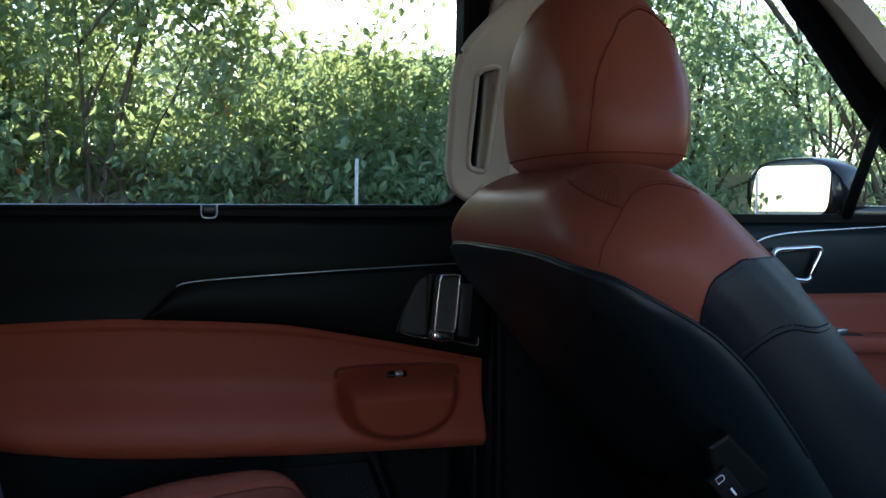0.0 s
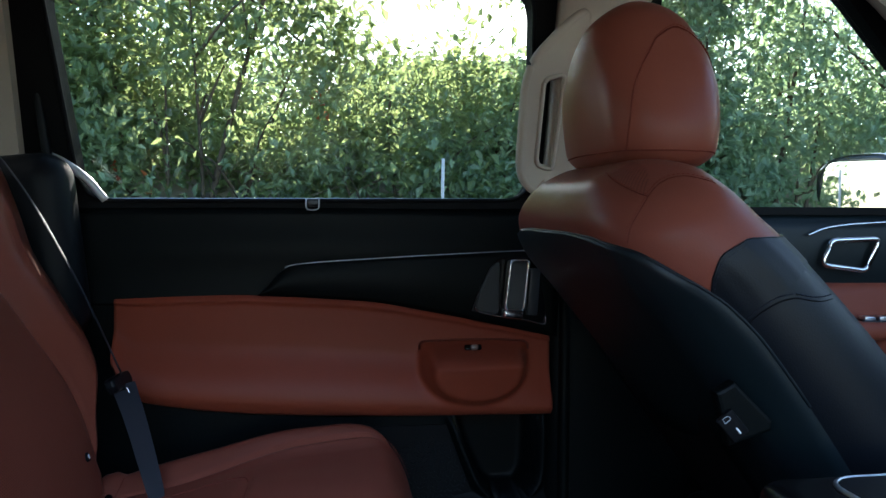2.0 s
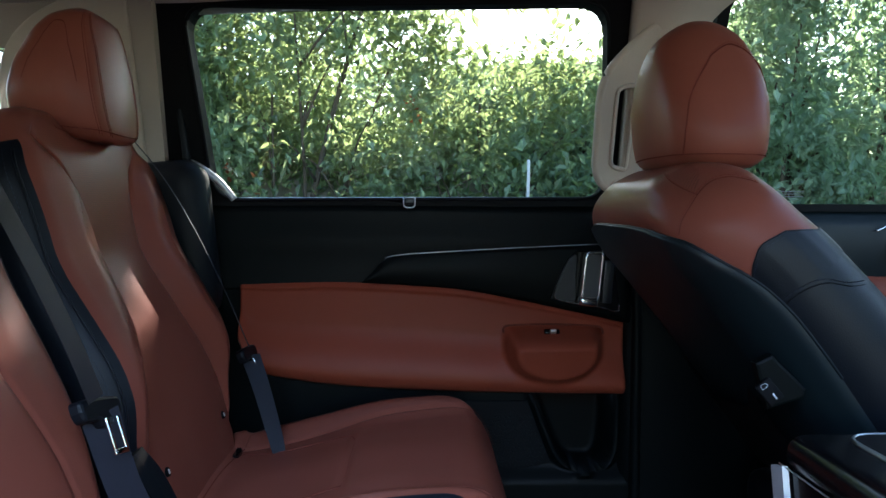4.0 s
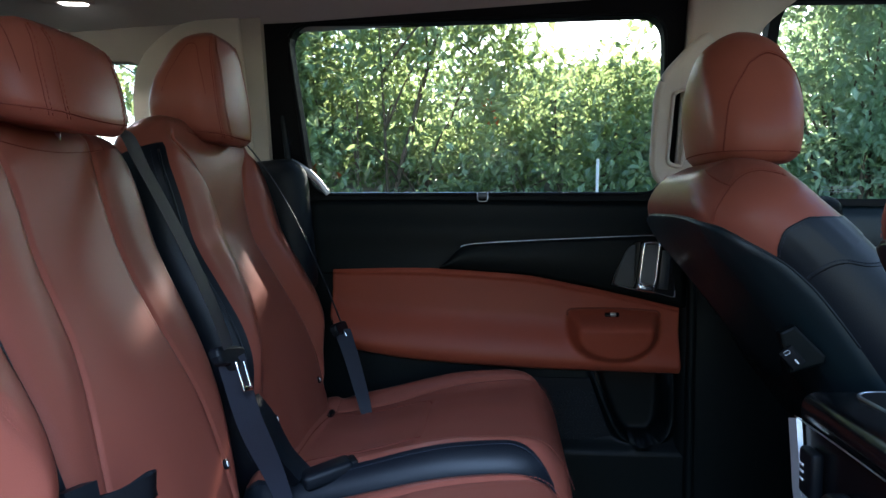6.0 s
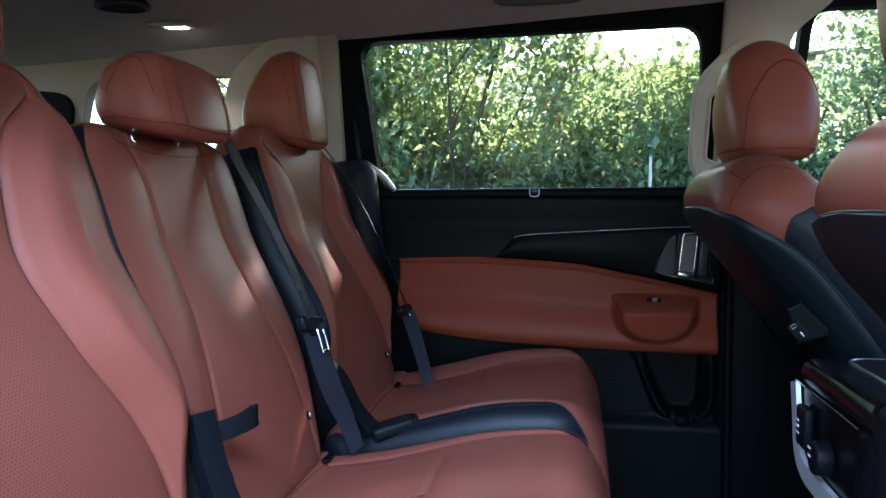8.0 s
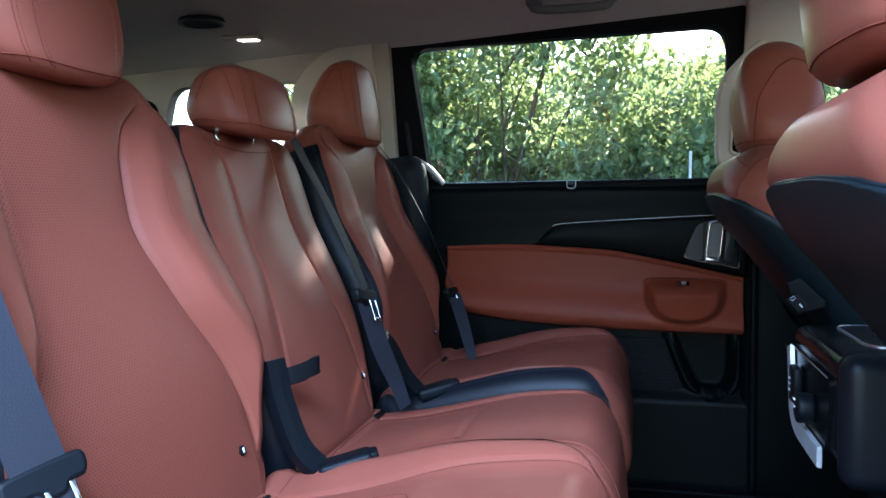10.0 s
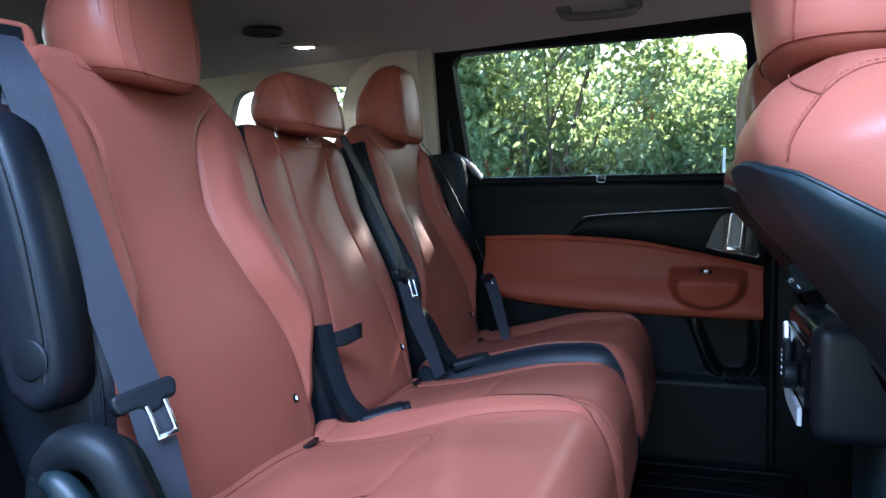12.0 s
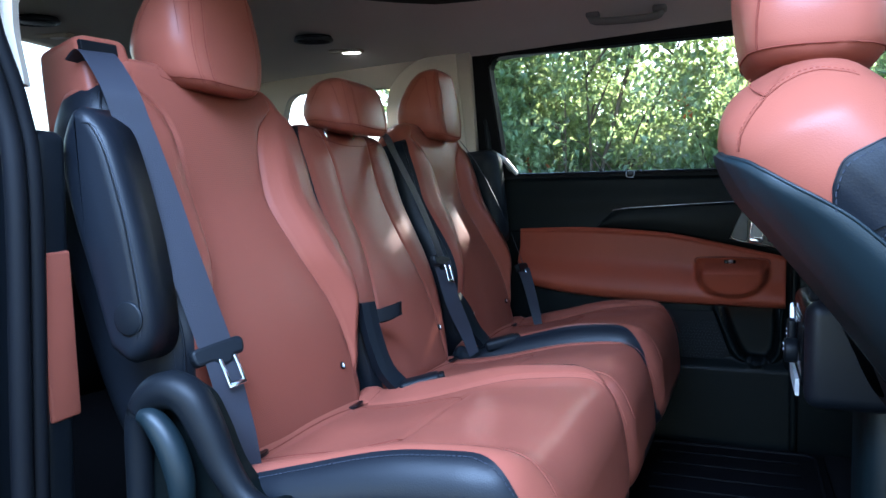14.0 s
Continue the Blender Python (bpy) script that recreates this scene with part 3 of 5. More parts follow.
def headrest(parent, wide, tall, deep, m, drop):
    """Rounded headrest: an upright face whose lower lip hangs down, a back that slopes away, and an oval panel on either side."""
    low = tall < 0.15
    half = lambda s: wide / 2 * interp(s / tall, ((0, 0.93), (0.2, 0.99), (0.45, 1.0), (0.75, 0.96), (1.0, 0.87)) if low else ((0, 0.80), (0.12, 0.93), (0.34, 1.0), (0.6, 0.97), (0.80, 0.86), (0.92, 0.70), (1.0, 0.48)))
    dep = lambda s: deep * interp(s / tall, ((0, 0.96), (0.3, 1.0), (0.6, 0.90), (0.85, 0.74), (1.0, 0.58)) if low else ((0, 0.96), (0.25, 1.0), (0.5, 0.90), (0.72, 0.70), (0.90, 0.46), (1.0, 0.29)))
    pad = Pad(tall, half, dep, lambda s: wide * 0.24, lambda u, s: 0.014 * math.cos(u / wide * 2.8) - 0.007, 0.027 if low else 0.016, 0.046, 34, 0.0, r_low=0.014,
              shear=lambda s: (deep - dep(s)) * 0.42 - 0.012 * (s / tall) ** 2)

    def hang(p):
        p = Vector(p)
        p.y -= drop * step(-0.35 * deep, 0.40 * deep, p.z) * (1 - min(1, max(0, p.y / tall))) ** 1.3 - 0.010 * (2 * p.x / wide) ** 2 * (1 - min(1, max(0, p.y / tall)))
        return p
    root = pad.build(lambda k, s, u: "all", {"all": ("headrest", leather_tan)}, parent, {"all": "padded tan leather headrest"}, low="all", high="all", main="all", m=m)["all"]
    for v in root.data.vertices:
        v.co = hang(v.co)
    right = [k for k, v in enumerate(pad.kind) if v == "side_r"]
    left = [k for k, v in enumerate(pad.kind) if v == "side_l"]
    n = len(pad.kind)
    for c, fwd, sgn in ((right[0] - 1.0, right[-5], 1), (left[-1] + 1.0, left[4], -1)):
        for shift in (0.2, 2.0):
            tube("seam", [hang(pad.around(c - sgn * (shift - 0.35), s, 0.0001)) for s in np.linspace(0.006, tall * (0.86 if low else 0.93), 40)], 0.0004, seam_tan, root, "", 5)
            stitches("stitching", [hang(pad.around(c - sgn * shift, s, 0.0004)) for s in np.linspace(0.006, tall * (0.86 if low else 0.93), 40)], thread_tan, root, 0.0055, 0.0006)
        oval = []
        for t in np.linspace(0, 1, 40):
            k = abs(2 * t - 1)
            oval.append(hang(pad.around(c + sgn * 1.4 + (fwd - c - sgn * 1.4) * t, 0.008 + tall * 0.80 * max(0.0, 1 - k ** 4) ** 0.5, 0.0003)))
        tube("seam", oval, 0.0005, seam_tan, root, "", 5)
    tube("seam", [hang(pad.around(c, 0.010, 0.0002)) for c in np.linspace(0, n, 110)], 0.0008, seam_tan, root, "", 5)
    for sgn in (-1, 1):
        tube("post", [(sgn * 0.055, -0.04, -0.024), (sgn * 0.055, 0.02, -0.020)], 0.005, chrome, root, "chrome headrest post", 12)
    return root


def tag_button(pad, u, s, parent):
    p = pad.at(u, s)
    b = disc("anchor_tag", 0.0065, 0.006, plastic_dark, parent, Matrix.Translation(p), "small black child-seat anchor button", 20, 0.001)
    block("tag_mark", (0.0045, 0.0065, 0.001), white_ink, b, Matrix.Translation(p + Vector((0, 0, 0.0033))), "white mark", 0.0003, 1)


def backrest(root, m, half_w, tall, bolster, seam_rows, mats, slim=False):
    seam = lambda s: interp(s, seam_rows)
    rows = ((0, 0.82), (0.06, 0.91), (0.13, 0.97), (0.22, 1.0), (0.50, 1.0), (0.56, 0.90), (0.605, 0.70))
    if slim:
        rows = ((0, 0.88), (0.10, 0.95), (0.25, 1.0), (0.50, 1.0), (0.54, 0.93), (0.570, 0.78))
    half = lambda s: half_w * interp(s, rows)
    dep = lambda s: interp(s, ((0, 0.12), (0.2, 0.14), (0.45, 0.115), (0.6, 0.09)))

    def disp(u, s):
        g = seam(s)
        rise = bolster * interp(s, ((0, 0.25), (0.12, 0.6), (0.28, 1.0), (0.42, 0.9), (0.56, 0.12)))
        a = abs(u)
        side = rise * (step(g - 0.004, g + 0.045, a) - 0.25 * step(g + 0.05, g + 0.12, a))
        crease = -0.005 * math.exp(-((a - g - 0.047) / 0.005) ** 2) * step(0.22, 0.28, s) * (1 - step(0.44, 0.48, s)) * (0 if slim else 1)
        return side + crease + 0.010 * math.cos(u / 0.2) + (0.007 if slim else 0.012) * math.sin(math.pi * min(1, s / 0.4)) - 0.01 + 0.002 * noise.noise((u * 9, s * 7, half_w * 40))
    pad = Pad(tall, half, dep, seam, disp, 0.03, 0.045 if not slim else 0.035, 60, 0.005 if not slim else 0.0022, shear=lambda s: (0.016 if slim else 0.040) * step(0.36, tall, s))
    zone = lambda k, s, u: ("insert" if k == "insert" else "bolster" if s > 0.55 or k.startswith("bolster") or k.startswith("edge") else "side")
    back = pad.build(zone, mats, root, {"side": "black leather sides and back", "bolster": "tan leather backrest"}, low="side", high="bolster", main="bolster", m=m)["bolster"]
    right = [k for k, v in enumerate(pad.kind) if v == "side_r"]
    left = [k for k, v in enumerate(pad.kind) if v == "side_l"]
    for col, sgn in ((right[0], 1), (left[-1], -1)):
        ss = np.linspace(0.06, tall - 0.07, 60)
        tube("piping", [pad.around(col, s, 0.0012) for s in ss], 0.0017, leather_black, back, "", 6)
        stitches("stitching", [pad.around(col + sgn * 0.9, s, 0.0006) for s in ss], thread_grey, back, 0.006, 0.0006)
        if not slim:
            mid = [pad.around(col + sgn * 3.4, s, 0.0008) for s in np.linspace(0.19, tall - 0.10, 50)]
            tube("piping", mid, 0.0015, leather_black, back, "", 6)
            stitches("stitching", [p + Vector((0, 0, 0.004)) for p in mid], thread_grey, back, 0.006, 0.0006)
    if not slim:
        for sgn in (-1, 1):
            stitches("stitching", [pad.at(sgn * (seam(s) + 0.047), s, 0.0004) for s in np.linspace(0.25, 0.45, 40)], thread_tan, back, 0.005, 0.0007)
    # lip below the headrest
    g = 0.105 if not slim else 0.125
    lip = [pad.at(u, tall - 0.034 - 0.012 * math.cos(u / g * 1.57), 0.0004) for u in np.linspace(-g, g, 30)]
    lip = [pad.at(-g, tall - 0.02, 0.0)] + lip + [pad.at(g, tall - 0.02, 0.0)]
    tube("seam", lip, 0.0006, seam_tan, back, "", 5)
    for u in (-0.141, 0.141):
        tag_button(pad, u, 0.095, back)
    return back, pad


def cushion(root, m, half_w, band):
    L = 0.497
    half = lambda s: half_w * interp(s, ((0, 0.93), (0.1, 1.0), (0.4, 1.0), (0.5, 0.93)))
    dep = lambda s: interp(s, ((0, 0.15), (0.3, 0.19), (0.525, 0.22)))
    seam = lambda s: half_w * interp(s, ((0, 0.60), (0.2, 0.66), (0.36, 0.72), (0.525, 0.74)))

    def disp(u, s):
        a = abs(u) / half_w
        edge = (0.026 if band else 0.008) * step(0.60, 0.85, a) * interp(s, ((0, 0.2), (0.2, 1.0), (0.4, 0.9), (0.5, 0.3)))
        thigh = interp(s, ((0, -0.006), (0.05, -0.002), (0.075, -0.016), (0.15, -0.014), (0.34, 0.006), (0.46, 0.002), (0.525, -0.03)))
        return edge + thigh - 0.004 * math.exp(-((s - 0.27) / 0.004) ** 2) * (1 - step(0.40, 0.52, a)) + 0.006 * math.cos(a * 1.5) + 0.004 * noise.noise((u * 8, s * 6, half_w * 30))
    pad = Pad(L, half, dep, seam, disp, 0.06, 0.045, 56, 0.004, shear=lambda s: -dep(s) / 2)
    zone = lambda k, s, u: "side2" if k == "back" else "insert" if k == "insert" else "bolster"
    mats = {"insert": ("insert", leather_tan), "bolster": ("cushion", leather_tan), "side2": ("underside", leather_black)}
    body = pad.build(zone, mats, root, {"bolster": "padded tan leather seat cushion"}, low="bolster", high="bolster", main="bolster", m=m)["bolster"]
    g = half_w * 0.46
    U = [(-g * 1.15, 0.075), (-g * 1.02, 0.12), (-g, 0.2), (-g * 0.97, 0.25), (-g * 0.8, 0.27), (0, 0.272), (g * 0.8, 0.27), (g * 0.97, 0.25), (g, 0.2), (g * 1.02, 0.12), (g * 1.15, 0.075)]
    line = [pad.at(p.x, p.y, 0.0002) for p in spline([(x, y, 0) for x, y in U], 10)]
    tube("seam", line, 0.0008, seam_tan, body, "", 5)
    tube("seam", [pad.at(u, 0.076 - 0.01 * math.cos(u / half_w * 1.5), 0.0002) for u in np.linspace(-half_w * 0.8, half_w * 0.8, 40)], 0.0008, seam_tan, body, "", 5)
    for sgn in (-1, 1):
        stitches("stitching", [pad.at(sgn * (seam(s) + 0.006), s, 0.0003) for s in np.linspace(0.30, 0.50, 40)], thread_tan, body, 0.006, 0.0006)
        if band:
            n = len(pad.kind)
            start = pad.kind.index("edge_r") if sgn > 0 else n - 1

            def skin(a, b, lift=0.0016):
                s = 0.02 + 0.464 * a
                top = 0.2 + 1.5 * (1 - a) ** 2 + 7.0 * max(0.0, (a - 0.84) / 0.16) ** 2.2
                c = top + (10.5 - top) * b
                return pad.around(start + sgn * c, s, lift)
            sheet("side_band", skin, 60, 14, leather_black, body, "black leather side band")
            for b, w in ((0.0, 0.10), (0.42, 0.0)):
                stitches("stitching", [skin(a, b + (0.07 if b == 0 else 0.0), 0.0024) for a in np.linspace(0.03, 0.99, 70)], thread_grey, body, 0.006, 0.0008)
            tube("piping", [skin(a, 0.47, 0.002) for a in np.linspace(0.03, 0.97, 60)], 0.0014, leather_black, body, "", 6)
        p = pad.at(sgn * 0.141, 0.066)
        outline_plate("anchor_slot", [(0.024 * math.cos(t) + 0.004 * math.sin(t), 0.0085 * math.sin(t)) for t in np.linspace(0, 6.0, 22)], 0.005, gloss, body,
                      Matrix.Translation(p + Vector((0, 0, 0.003))), "black anchor slot", 0.001)
    return body, pad


SEAM = ((0, 0.185), (0.12, 0.180), (0.20, 0.160), (0.30, 0.115), (0.40, 0.096), (0.47, 0.099), (0.515, 0.116), (0.55, 0.160), (0.58, 0.20))
SEAM_MID = ((0, 0.15), (0.18, 0.125), (0.32, 0.09), (0.46, 0.085), (0.55, 0.10))
seat_mats = {"insert": ("insert", leather_perf), "bolster": ("backrest", leather_tan), "side": ("side_cover", leather_black)}
mid_mats = {"insert": ("insert", leather_tan), "bolster": ("backrest", leather_tan), "side": ("side_cover", leather_black)}
TILT = radians(6.5)
FWD = Vector((math.cos(TILT), 0, math.sin(TILT)))
GROUP = "seats of the rear bench"


def seat_at(y, label):
    return empty("rear_seat", pose(0, y, 0.11), label, "car seat", GROUP)


def local(root, m):
    return root.matrix_world.inverted() @ m


near_seat = seat_at(-0.503, "tan leather rear seat with black leather sides and tall headrest")
backrest(near_seat, local(near_seat, frame_of((-0.045, -0.503, 0.405), (0, 1, 0), BACK_UP)), 0.245, 0.605, 0.036, SEAM, seat_mats)
headrest(near_seat, 0.212, 0.177, 0.125, local(near_seat, frame_of((-0.178, -0.500, 0.964), (0, 1, 0), (-0.06, 0, 1))), 0.012)
cushion(near_seat, local(near_seat, frame_of((-0.055, -0.497, 0.452), (0, -1, 0), FWD)), 0.275, True)
copy_thing(near_seat, pose(0, 0.441, 0.11))
mid_seat = seat_at(-0.054, "narrow tan leather middle seat with low wide headrest")
backrest(mid_seat, local(mid_seat, frame_of((-0.045, -0.054, 0.405), (0, 1, 0), BACK_UP)), 0.205, 0.560, 0.006, SEAM_MID, mid_mats, True)
headrest(mid_seat, 0.210, 0.096, 0.112, local(mid_seat, frame_of((-0.148, -0.078, 0.940), (0, 1, 0), (-0.12, 0, 1))), 0.019)
cushion(mid_seat, local(mid_seat, frame_of((-0.060, -0.022, 0.440), (0, -1, 0), FWD)), 0.198, False)

# the near seat's belt guide, side cap and recliner cover
gpad = Pad(0.120, lambda s: 0.043 - 0.004 * (s / 0.12) ** 2, lambda s: 0.110 - 0.020 * s / 0.12, lambda s: 0.03, lambda u, s: 0, 0.012, 0.014, 14, 0.0)
guide = gpad.build(lambda k, s, u: "all", {"all": ("belt_guide", leather_tan)}, near_seat, {"all": "tan belt guide on the shoulder"}, low="all", high="all", main="all",
                   m=local(near_seat, frame_of((-0.204, -0.682, 0.888), (0.10, 1, 0.06), (-0.20, 0.03, 1))))["all"]
outline_plate("guide_slot", [(-0.040, -0.010), (0.016, -0.010), (0.016, 0.006), (-0.040, 0.006)], 0.006, plastic_dark, guide, Matrix.Translation((0.0, 0.102, 0.0490)), "dark belt slot", 0.001)
side_m = local(near_seat, frame_of(Vector((-0.045, -0.797, 0.405)), (math.cos(REC), 0, math.sin(REC)), BACK_UP))
side_way = [(p.x, p.y) for p in spline([(0.030, 0.215, 0), (0.033, 0.30, 0), (0.034, 0.38, 0), (0.045, 0.455, 0), (0.080, 0.498, 0), (0.104, 0.492, 0), (0.119, 0.460, 0), (0.122, 0.42, 0), (0.120, 0.36, 0), (0.116, 0.31, 0), (0.105, 0.24, 0), (0.088, 0.198, 0), (0.056, 0.187, 0), (0.030, 0.215, 0)], 5)][:-1]
side = outline_plate("side_pad", side_way, 0.055, leather_black, near_seat, side_m, "black padded leather side", 0.018, 5, True)
sewn = [side_m @ Vector((p.x + 0.011, p.y, -0.0012)) for p in spline([(0.074, 0.476, 0), (0.094, 0.472, 0), (0.102, 0.448, 0), (0.104, 0.42, 0), (0.102, 0.36, 0), (0.096, 0.31, 0), (0.085, 0.245, 0), (0.070, 0.212, 0)], 8)]
tube("seam", sewn, 0.0010, plastic_dark, side, "", 5)
stitches("stitching", [p + Vector((0.004, 0, 0.0004)) for p in sewn], thread_grey, side, 0.006, 0.0007)
disc("side_cap", 0.0205, 0.005, plastic, side, side_m @ pose(0.078, 0.238, 0.0005), "round black cap", 36, 0.0025)
at_side = lambda pts, y: [local(near_seat, Matrix()) @ Vector((x, y, z)) for x, z in pts]
recl = outline_plate("recliner_cover", [(p.x, p.y) for p in spline([(-0.062, 0.20, 0), (-0.062, 0.42, 0), (-0.058, 0.52, 0), (-0.035, 0.560, 0), (0.0, 0.578, 0), (0.034, 0.568, 0), (0.056, 0.535, 0), (0.080, 0.488, 0), (0.115, 0.456, 0), (0.16, 0.44, 0), (0.16, 0.20, 0)], 6)],
                     0.030, trim_black, near_seat, local(near_seat, frame_of((0, -0.784, 0), (1, 0, 0), (0, 0, 1))), "black plastic recliner cover", 0.006)
arch = [(p.x, p.y) for p in spline([(-0.048, 0.22, 0), (-0.048, 0.44, 0), (-0.046, 0.525, 0), (-0.030, 0.560, 0), (0.0, 0.574, 0), (0.028, 0.565, 0), (0.050, 0.533, 0), (0.073, 0.490, 0), (0.105, 0.455, 0), (0.16, 0.436, 0)], 8)]
tube("cover_rim", at_side(arch, -0.790), lambda t: 0.015 + 0.008 * math.sin(math.pi * t) ** 2, plastic, recl, "rounded black rim", 14)
grip_line = [(p.x, p.y) for p in spline([(-0.030, 0.545, 0), (-0.012, 0.540, 0), (0.010, 0.514, 0), (0.024, 0.478, 0), (0.026, 0.445, 0), (0.018, 0.425, 0)], 8)]
tube("recliner_lever", at_side(grip_line, -0.806), lambda t: 0.005 + 0.012 * math.sin(math.pi * min(1, 0.12 + 0.8 * t)), shell_plastic, recl, "grey-black recliner lever", 12)

# ---- front seats ----
F_REC = radians(27.5)
F_UP = Vector((-math.sin(F_REC), 0, math.cos(F_REC)))


def front_seat(name, y, label):
    root = empty(name, frame_of((0.886, y, 0.435), (0, -1, 0), F_UP), label, "car seat", "front seats")
    half = lambda s: 0.268 * interp(s, ((0, 0.95), (0.2, 1.0), (0.40, 1.0), (0.46, 0.97), (0.50, 0.86), (0.535, 0.62)))
    dep = lambda s: interp(s, ((0, 0.21), (0.22, 0.19), (0.44, 0.160), (0.535, 0.115)))
    pad = Pad(0.535, half, dep, lambda s: interp(s, ((0, 0.12), (0.45, 0.12), (0.535, 0.05))), lambda u, s: 0.022 * math.cos(u / 0.2) - 0.016,
              0.045, 0.095, 60, 0.0, shear=lambda s: interp(s, ((0, -0.13), (0.17, -0.093), (0.27, -0.071), (0.38, -0.042), (0.44, -0.023), (0.49, -0.015), (0.535, -0.014))))
    back = pad.build(lambda k, s, u: "yoke" if s > 0.378 else "side", {"yoke": ("yoke", leather_tan), "side": ("backrest", leather_black)}, root,
              {"yoke": "tan leather shoulders", "side": "black leather backrest"}, low="side", high="yoke", main="side")["side"]
    cols = [k for k, v in enumerate(pad.kind) if v == "side_r"]
    steps = np.linspace(26, 58, 161)
    run = [pad.around(c, 0.30) for c in steps]
    dist = np.cumsum([0.0] + [(q - p).length for p, q in zip(run, run[1:])])
    SHELL = ((0.0, 56.2), (0.15, 56.4), (0.29, 56.7), (0.33, 56.75), (0.369, 56.6), (0.408, 56.1), (0.438, 55.4), (0.458, 54.7), (0.471, 53.6), (0.480, 51.5), (0.486, 46.0), (0.489, 36.0), (0.490, 26.5))

    def shell(a, b):
        s = 0.02 + 0.470 * (1 - (1 - b) ** 1.8)
        far = float(np.interp(interp(s, SHELL), steps, dist))
        t = abs(2 * a - 1)
        p = pad.around(float(np.interp(far * t, dist, steps)), s, 0.006 * (1 - 0.8 * step(0.97, 1.0, max(t, b))))
        return (p.x if a >= 0.5 else -p.x, p.y, p.z)
    sheet("back_shell", shell, 80, 70, shell_plastic, root, "hard black plastic back shell")
    rim = [Vector(shell(0.0, t)) for t in np.linspace(0.3, 1, 60)] + [Vector(shell(1.0, t)) for t in np.linspace(1, 0.3, 60)][1:]
    tube("shell_edge", rim, 0.0018, shell_plastic, root, "", 6)
    # stitching and seams of the shoulders
    for sgn in (-1, 1):
        # black leather bolster below the shoulder, its sewn edge climbing towards the front
        climb = lambda c: interp(c, ((55.8, 0.386), (56.3, 0.396), (57.0, 0.412), (58.3, 0.427), (59.2, 0.427), (60.0, 0.420), (62.0, 0.402), (64.0, 0.396), (67.0, 0.392)))

        def panel(a, b, lift=0.0016):
            c = 55.8 + 11.2 * a
            p = pad.around(c, 0.365 + (climb(c) - 0.365) * b, lift)
            return Vector((sgn * p.x, p.y, p.z))
        sheet("side_panel", panel, 60, 12, leather_black, back, "black leather side bolster")
        stitches("stitching", [panel(a, 1.0, 0.002) + Vector((0, -0.005, 0)) for a in np.linspace(0.02, 0.9, 60)], thread_grey, back, 0.0065, 0.0008)
        tube("seam", [panel(a, 1.0, 0.001) for a in np.linspace(0.0, 0.95, 60)], 0.0012, leather_black, back, "", 5)
        low = [pad.around(p.x, p.y, 0.0006) for p in spline([(56.0, 0.348, 0), (57.3, 0.360, 0), (58.7, 0.360, 0), (60.0, 0.338, 0), (61.2, 0.326, 0)], 8)]
        low = [Vector((sgn * p.x, p.y, p.z)) for p in low]
        stitches("stitching", low, thread_grey, back, 0.0065, 0.0008)
        tube("seam", [p + Vector((0, -0.005, 0)) for p in low], 0.0009, plastic_dark, back, "", 5)
        # the shoulder's panels meet at a point: one seam runs down, one to the neck, one over the shoulder
        def skin(c, s, lift):
            p = pad.around(c, s, lift)
            return Vector((sgn * p.x, p.y, p.z + lift))
        for path in (((57.2, 0.505), (56.2, 0.497), (55.1, 0.486), (54.3, 0.473)), ((57.2, 0.505), (56.8, 0.515), (56.5, 0.525), (56.3, 0.533)),
                     ((57.2, 0.505), (58.6, 0.510), (59.8, 0.506), (60.6, 0.496), (61.3, 0.484))):
            pts = [skin(p.x, p.y, 0.0003) for p in spline([(c, s, 0) for c, s in path], 8)]
            tube("seam", pts, 0.0006, seam_tan, back, "", 5)
            stitches("stitching", [p + Vector((0, 0.003, 0.0004)) for p in pts], thread_tan, back, 0.005, 0.0005)
        sheet("punched_patch", lambda a, b: skin(57.2 + (56.3 + 5.4 * a - 57.2) * b, 0.505 + 0.028 * b + 0.006 * math.sin(math.pi * b) * a, 0.0006), 24, 12, leather_patch, back, "punched tan leather patch")
    headrest_front(root)
    block("seat_base", (0.52, 0.5, 0.28), plastic, root, root.matrix_world.inverted() @ pose(1.17, y, 0.26), "black seat frame and rails", 0.03)
    block("seat_cushion", (0.52, 0.52, 0.16), leather_tan, root, root.matrix_world.inverted() @ pose(1.29, y, 0.44, 0, -8, 0), "tan leather front seat cushion", 0.05, 5)
    sheet("storage_net", lambda a, b: pad.around(8 + (cols[0] - 17) * a, 0.03 + (0.16 + 0.05 * (2 * a - 1) ** 2) * b, 0.012 + 0.01 * math.sin(math.pi * a)), 24, 12, plastic_dark, root, "black elastic storage net")
    return root


